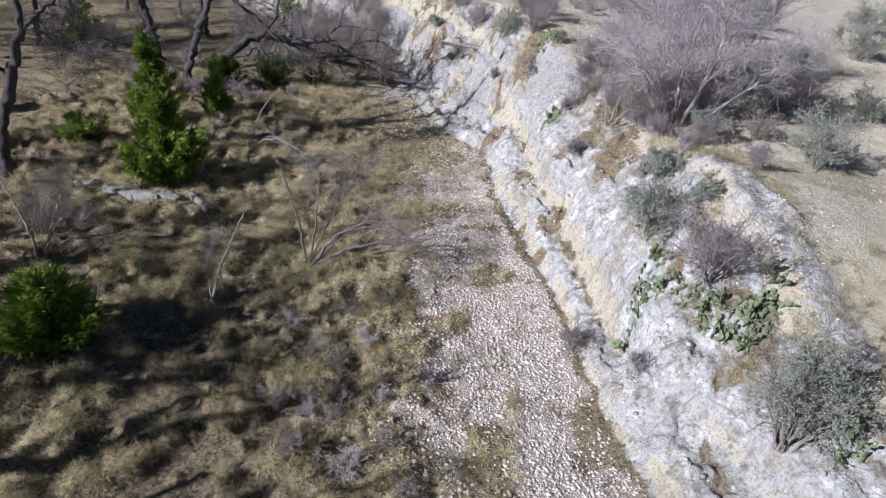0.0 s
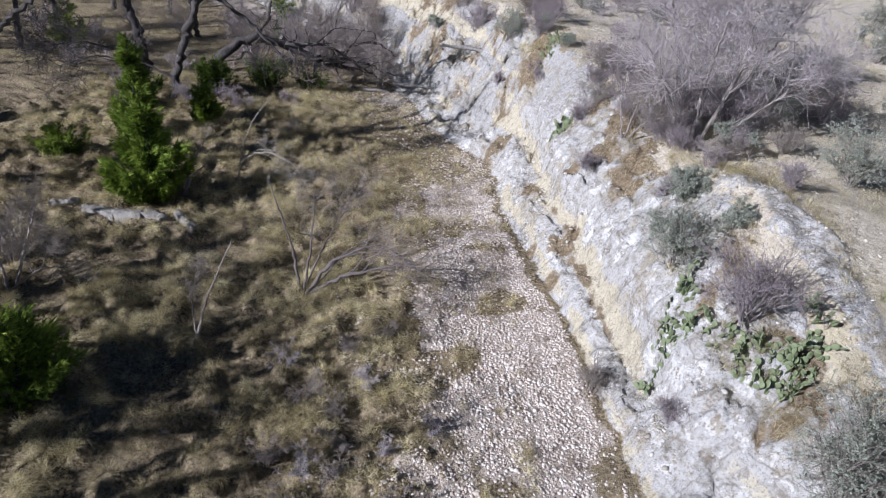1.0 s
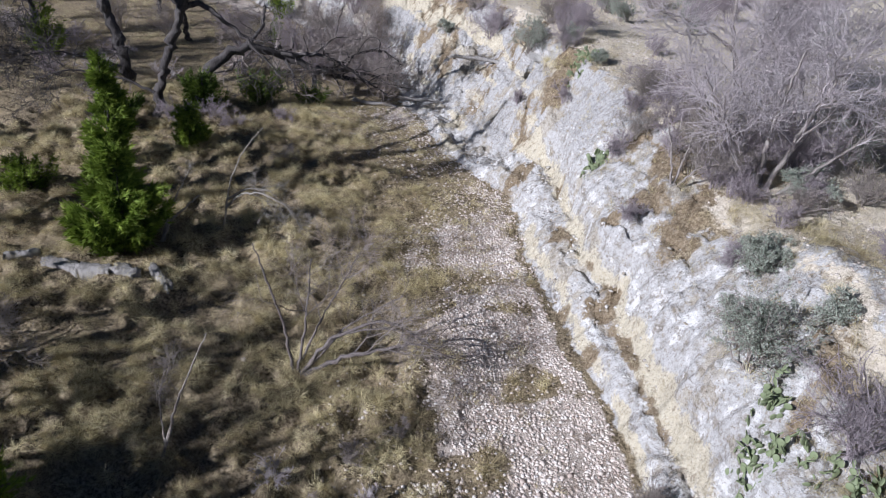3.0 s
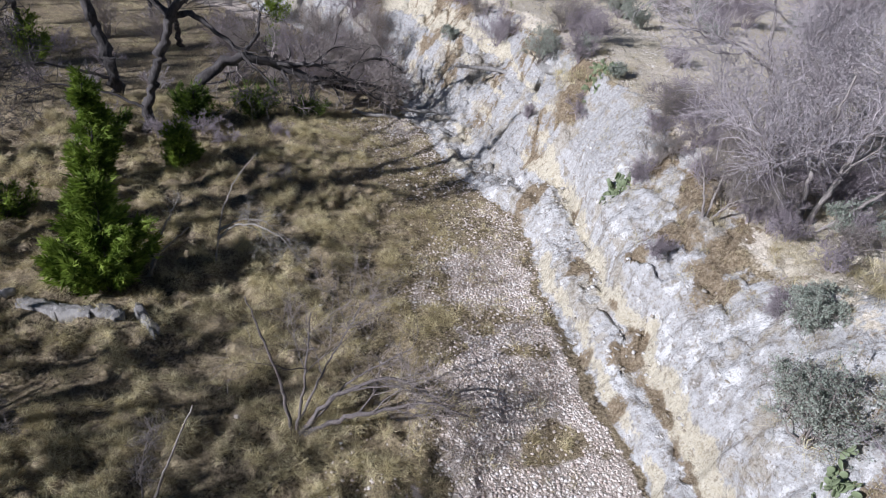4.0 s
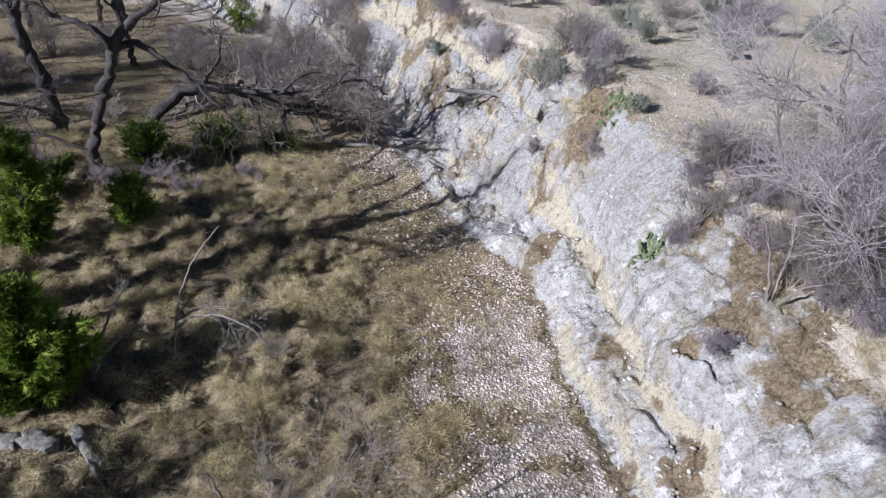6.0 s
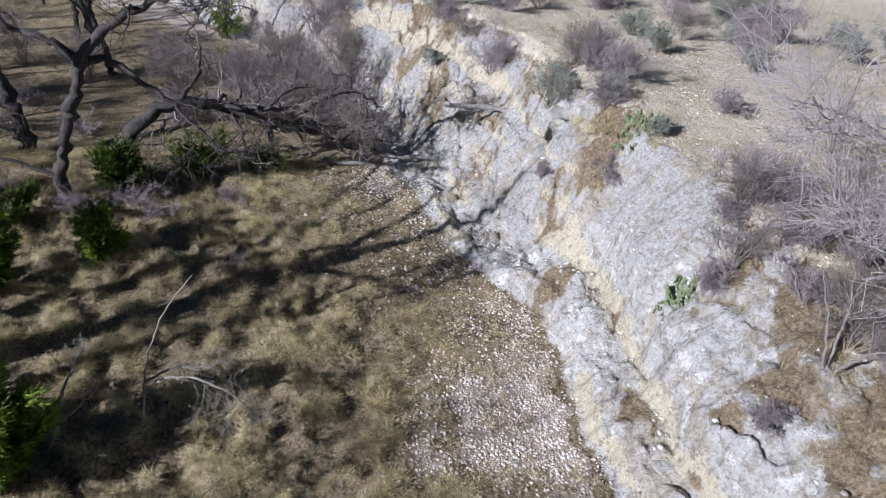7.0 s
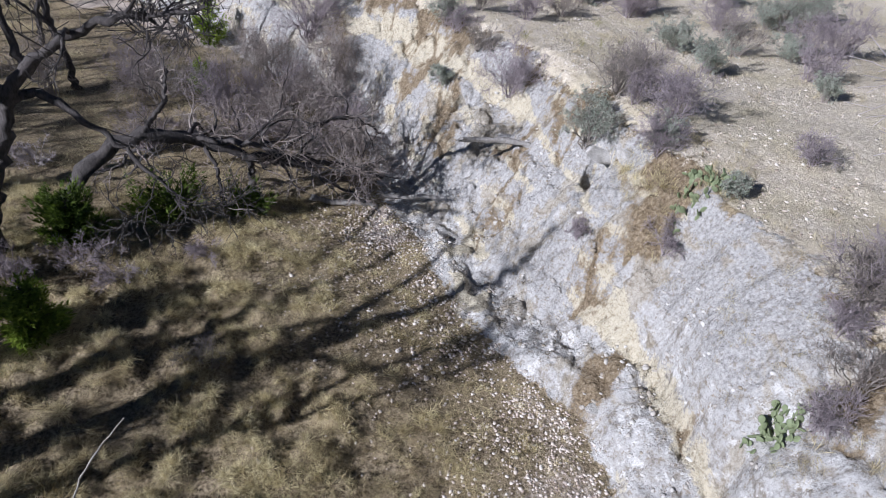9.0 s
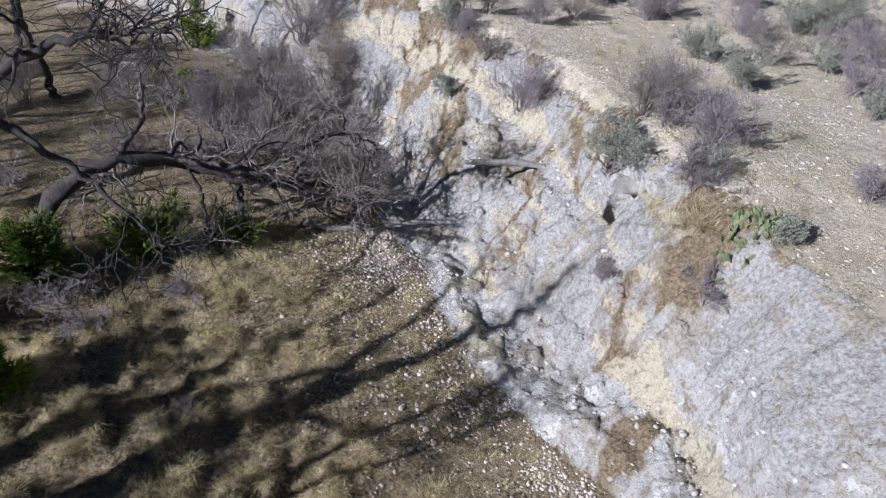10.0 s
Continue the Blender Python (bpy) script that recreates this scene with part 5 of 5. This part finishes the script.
def slab(x, y, long, wide, turn, tilt, seed, label):
    """A flat split of a rotten trunk with ragged ends and a cracked, curved face."""
    rng = np.random.default_rng(seed)
    k, w = np.linspace(-0.5, 0.5, 15), np.linspace(-0.5, 0.5, 7)
    ends = 0.16 * long * rng.random((2, 7))
    vs = []
    for side in (1, 0):
        for a in k:
            for j, c in enumerate(w):
                lx = a * long + (ends[0, j] if a < 0 else -ends[1, j]) * abs(2 * a) ** 4
                edge = 1 + 0.10 * math.sin(9 * a + seed) + 0.12 * rng.normal()
                top = 0.07 - 0.10 * c * c + 0.018 * rng.normal()
                vs.append((lx, c * wide * edge, top if side else -0.34))
    fs, n = [], 15 * 7
    for i in range(14):
        for j in range(6):
            q = i * 7 + j
            fs += [(q, q + 7, q + 8, q + 1), (n + q, n + q + 1, n + q + 8, n + q + 7)]
        fs += [(i * 7, n + i * 7, n + i * 7 + 7, i * 7 + 7), (i * 7 + 6, i * 7 + 13, n + i * 7 + 13, n + i * 7 + 6)]
    for j in range(6):
        fs += [(j, j + 1, n + j + 1, n + j), (98 + j, n + 98 + j, n + 99 + j, 99 + j)]
    ob = new("fallen_log", mesh_of("fallen_log", np.array(vs), np.array(fs), ROTTEN_WOOD))
    ob.matrix_basis = pose(x, y, on_top(x, y, long, turn) + 0.03, 0, tilt, turn)
    return tagged(ob, label, "log", "broken fallen log")


slab(-10.75, 15.68, 1.15, 0.36, -8, 3, 1, "long grey split slab of a rotten log in grass")
slab(-9.85, 15.55, 0.95, 0.34, 2, -2, 2, "short grey split slab of a rotten log")
slab(-9.05, 15.6, 0.8, 0.36, -14, 4, 3, "broken grey slab of a rotten log")
slab(-8.1, 15.5, 1.45, 0.2, -46, -3, 5, "pale split log piece lying askew")
log(-11.9, 15.9, 0.9, 0.2, 30, 0, 4, "crumbling grey log end in grass")
for i in range(3):
    log(-4.6 + 2.1 * i, 30.3 - 0.25 * i, 2.2, 0.14, 6 * i - 5, 2, 6 + i, "grey fallen limb lying by the creek bed")

# ---- upland trees ----
bare_tree(lay(6.35, 16.5), "many-trunked pale grey leafless mesquite on the upland", [
    ([(0, 0, -0.3), (-0.1, 0.25, 1.3), (0.1, 0.5, 3.2)], 0.062, 0.022), ([(-0.1, 0, -0.3), (-0.7, 0.3, 1.0), (-1.9, 0.5, 2.4)], 0.075, 0.025),
    ([(0.15, 0, -0.3), (0.6, 0.3, 1.3), (1.2, 0.6, 3.0)], 0.075, 0.025), ([(0.1, 0.1, -0.3), (0.3, 1.0, 1.4), (0.4, 2.0, 3.0)], 0.068, 0.025),
    ([(0.2, -0.1, -0.3), (1.3, -0.2, 1.0), (2.5, 0.2, 2.0)], 0.045, 0.014)],
    131, limbs=22, reach=2.5, branches=220, twigs=2100, fine=1900, bark=PALE_BARK, twig_mat=LILAC_TWIG, name="mesquite", twig_size=0.007)
bare_tree(lay(6.5, 18.9), "leaning pale grey leafless mesquite with broken limbs", [
    ([(0, 0, -0.3), (-0.3, 0.1, 1.2), (-0.9, 0.2, 2.6), (-1.2, 0.3, 4.0)], 0.095, 0.025), ([(-0.4, -0.1, -0.3), (-0.8, 0, 0.7), (-1.4, 0.1, 1.2)], 0.075, 0.037),
    ([(0.2, 0.1, -0.3), (0.5, 0.3, 1.4), (0.5, 0.6, 3.6)], 0.068, 0.019), ([(-0.8, 0.2, 2.3), (-1.8, 0.2, 2.8), (-2.9, 0.3, 3.0)], 0.048, 0.012)],
    132, limbs=22, reach=2.5, branches=220, twigs=2200, fine=2000, bark=PALE_BARK, twig_mat=LILAC_TWIG, name="mesquite", twig_size=0.007)
bare_tree(lay(8.6, 20.2), "wide grey leafless mesquite on the upland", [
    ([(0, 0, -0.3), (-0.2, 0.1, 1.2), (-0.6, 0.3, 3.2)], 0.082, 0.025), ([(0.1, 0, -0.3), (0.7, 0.3, 1.2), (1.5, 0.4, 2.8)], 0.068, 0.019),
    ([(0, 0.1, -0.3), (-0.1, 0.9, 1.2), (0.1, 2.0, 2.8)], 0.061, 0.019)],
    133, limbs=18, reach=2.5, branches=200, twigs=1500, fine=1400, bark=PALE_BARK, twig_mat=LILAC_TWIG, name="mesquite", twig_size=0.007)
bare_tree(lay(4.5, 16.9), "grey leafless bush leaning from the bank's rim", [
    ([(0, 0, -0.2), (-0.2, 0.2, 0.8), (-0.5, 0.5, 1.6)], 0.034, 0.009), ([(0, 0, -0.2), (0.4, -0.2, 0.6), (0.9, -0.6, 1.0)], 0.034, 0.009),
    ([(0, 0, -0.2), (0.3, 0.5, 0.8), (0.5, 1.2, 1.6)], 0.034, 0.009)],
    134, limbs=12, reach=0.9, branches=110, twigs=1000, fine=1400, bark=PALE_BARK, twig_mat=GREY_TWIG, name="bare_shrub", category="shrub", twig_size=0.005)

# ---- upland shrubs ----
for i, (x, y, h, w) in enumerate([(6.9, 15.5, 0.8, 1.6), (5.9, 15.9, 0.7, 1.4), (7.4, 16.3, 0.8, 1.6), (6.6, 17.6, 0.9, 1.7), (5.7, 17.5, 0.7, 1.4), (6.1, 19.4, 0.8, 1.5), (7.3, 19.2, 0.9, 1.7), (6.2, 14.6, 0.6, 1.3)]):
    shrub(lay(x, y), "red-brown leafless brush below mesquite trunks", 580 + i, h, w, 9, 300, 300, BROWN_TWIG if i % 3 == 0 else PURPLE_TWIG, group="bare shrubs")
for i, (x, y, h, w) in enumerate([(0.28, 32.77, 1.64, 2.59), (2.68, 26.06, 1.16, 1.51), (2.62, 28.25, 0.91, 1.18), (7.54, 34.19, 1.26, 1.62), (10.55, 35.42, 1.53, 2.1), (5.78, 25.5, 0.78, 1.23), (5.98, 39.46, 1.31, 2.63), (-0.75, 34.78, 0.92, 1.47), (11.59, 35.13, 1.7, 2.08),
                                  (5.58, 9.2, 1.76, 2.07), (11.09, 18.86, 1.74, 2.12), (9.51, 18.67, 1.78, 2.37), (5.83, 17.27, 1.31, 2.06), (7.39, 17.14, 1.49, 2.23), (7.59, 13.0, 0.76, 0.91), (3.23, 9.78, 0.85, 0.97), (4.38, 8.16, 0.63, 0.73), (3.51, 16.52, 0.62, 0.87),
                                  (5.6, 16.23, 0.94, 1.41), (5.0, 17.27, 0.88, 1.38), (4.87, 21.01, 1.36, 2.12), (5.14, 14.1, 0.72, 0.93), (3.61, 19.61, 0.81, 1.07), (4.13, 19.88, 0.98, 1.34), (4.08, 20.72, 0.74, 1.11), (2.65, 24.17, 0.74, 1.11), (1.23, 25.68, 0.55, 0.83),
                                  (2.6, 38.6, 1.0, 2.2), (5.3, 39.2, 1.2, 2.6), (-3.0, 41.0, 1.3, 2.6), (8.3, 37.6, 1.3, 2.6), (-0.6, 38.4, 1.2, 2.2), (4.8, 18.4, 0.9, 1.6), (5.0, 19.9, 1.1, 1.9), (7.9, 17.3, 1.0, 1.9), (8.9, 16.4, 0.9, 1.7),
                                  (5.4, 16.6, 0.8, 1.5), (-1.5, 37.2, 1.0, 2.0), (1.2, 37.6, 1.1, 2.2), (2.3, 29.0, 1.4, 2.2), (3.3, 27.4, 1.3, 2.1), (3.2, 30.2, 1.1, 2.0), (8.7, 31.6, 1.2, 2.2), (4.4, 21.0, 1.2, 1.9)]):
    shrub(lay(x, y), "rounded purplish-grey leafless shrub on stony ground", 500 + i, h, w, 9, 380, 420, GREY_TWIG if i % 4 == 3 else PURPLE_TWIG, group="bare shrubs")
for i, (x, y, h, w) in enumerate([(1.59, 27.89, 1.33, 1.99), (5.71, 34.88, 1.11, 2.21), (5.69, 31.98, 1.13, 1.78), (9.12, 33.9, 0.89, 1.42), (8.16, 29.62, 0.79, 0.86), (3.49, 24.13, 0.51, 0.61), (2.71, 26.25, 0.7, 1.05), (4.62, 11.08, 1.66, 1.3), (5.39, 13.29, 0.73, 1.06),
                                  (5.71, 11.2, 0.69, 0.8), (10.02, 14.62, 1.59, 2.17), (9.41, 18.37, 1.17, 1.76), (7.35, 16.24, 0.81, 1.44), (5.29, 13.3, 0.71, 0.95), (6.21, 5.67, 2.29, 2.39), (21.5, 35.01, 1.92, 3.2), (5.23, 13.26, 0.87, 1.06), (4.66, 11.77, 0.97, 1.14),
                                  (-1.9, 34.43, 0.6, 1.01), (11.66, 39.38, 1.34, 2.96), (13.8, 34.52, 1.16, 1.63), (10.6, 38.6, 1.1, 2.0), (12.5, 31.5, 1.0, 1.7), (11.8, 27.0, 0.9, 1.5), (16.0, 25.5, 1.3, 2.4), (15.0, 33.0, 1.3, 2.4), (12.0, 22.0, 1.1, 2.0),
                                  (13.5, 18.5, 1.2, 2.2), (9.4, 41.5, 1.2, 2.4), (3.6, 40.5, 1.0, 2.0), (13.0, 40.0, 1.3, 2.6), (6.8, 42.5, 1.2, 2.4), (-1.8, 37.8, 1.2, 2.2)]):
    shrub(lay(x, y), "grey-green leafy shrub on stony upland", 540 + i, h, w, 9, 240, 260, GREY_TWIG, SAGE, int(3600 * w + 1200 * h), 0.024, "green shrubs", name="leafy_shrub")


def yucca(x, y, seed, size):
    rng = np.random.default_rng(seed)
    v, f = tuft_shape(rng, 46, size * 0.8, size * 0.7)
    v[:, :2] *= 1.0
    ob = new("yucca", mesh_of("yucca", v * np.array([1, 1, 1.0]), f, YUCCA_GREEN, tone=np.repeat(rng.random(46), 4)))
    ob.matrix_basis = pose(*lay(x, y), 0, 0, 40 * seed)
    return tagged(ob, "yellow-green spiky yucca clump on stony ground", "yucca", "yuccas")


for i, (x, y, s) in enumerate([(0.72, 34.72, 0.6), (3.63, 37.03, 0.8), (2.51, 34.14, 0.5), (3.22, 34.53, 0.5), (3.94, 34.88, 0.5), (9.07, 9.79, 0.6), (8.03, 9.34, 0.5)]):
    yucca(x, y, i + 1, s)

# ---- prickly pears ----
PAD = pad_mesh()
prickly_pear(lay(4.48, 9.63), "green prickly pear on the limestone rim", 601, 120, 0.75, [PAD], 0.138)
prickly_pear(lay(4.70, 10.22), "green prickly pear beside a purplish shrub", 609, 50, 0.5, [PAD], 0.138)
prickly_pear(lay(5.13, 9.18), "low green prickly pear on white limestone", 610, 34, 0.5, [PAD], 0.138)
prickly_pear(lay(5.70, 8.34), "spreading green prickly pear on white limestone", 602, 110, 0.9, [PAD], 0.138)
prickly_pear(lay(6.41, 8.38), "green prickly pear beside a leafy shrub", 603, 90, 0.8, [PAD], 0.138)
prickly_pear(lay(5.88, 7.90), "low spreading green prickly pear on limestone", 611, 50, 0.6, [PAD], 0.138)
prickly_pear(lay(6.74, 8.72), "green prickly pear on the upland rim", 612, 40, 0.5, [PAD], 0.138)
prickly_pear(lay(7.22, 6.78), "tall green prickly pear beside a leafy shrub", 604, 80, 0.7, [PAD], 0.138)
prickly_pear(lay(7.02, 5.40), "green prickly pear near the bank rim", 605, 50, 0.7, [PAD], 0.138)
prickly_pear(lay(3.30, 19.83), "green prickly pear hanging on the rock face", 606, 40, 0.5, [PAD], 0.138)
prickly_pear(lay(3.05, 24.40), "light green prickly pear on the rim", 607, 80, 0.75, [PAD], 0.138)
prickly_pear(lay(3.03, 19.90), "small green prickly pear on grey limestone", 608, 16, 0.3, [PAD], 0.138)
prickly_pear(lay(3.28, 19.95), "small green prickly pear on the rock face", 613, 26, 0.4, [PAD], 0.138)
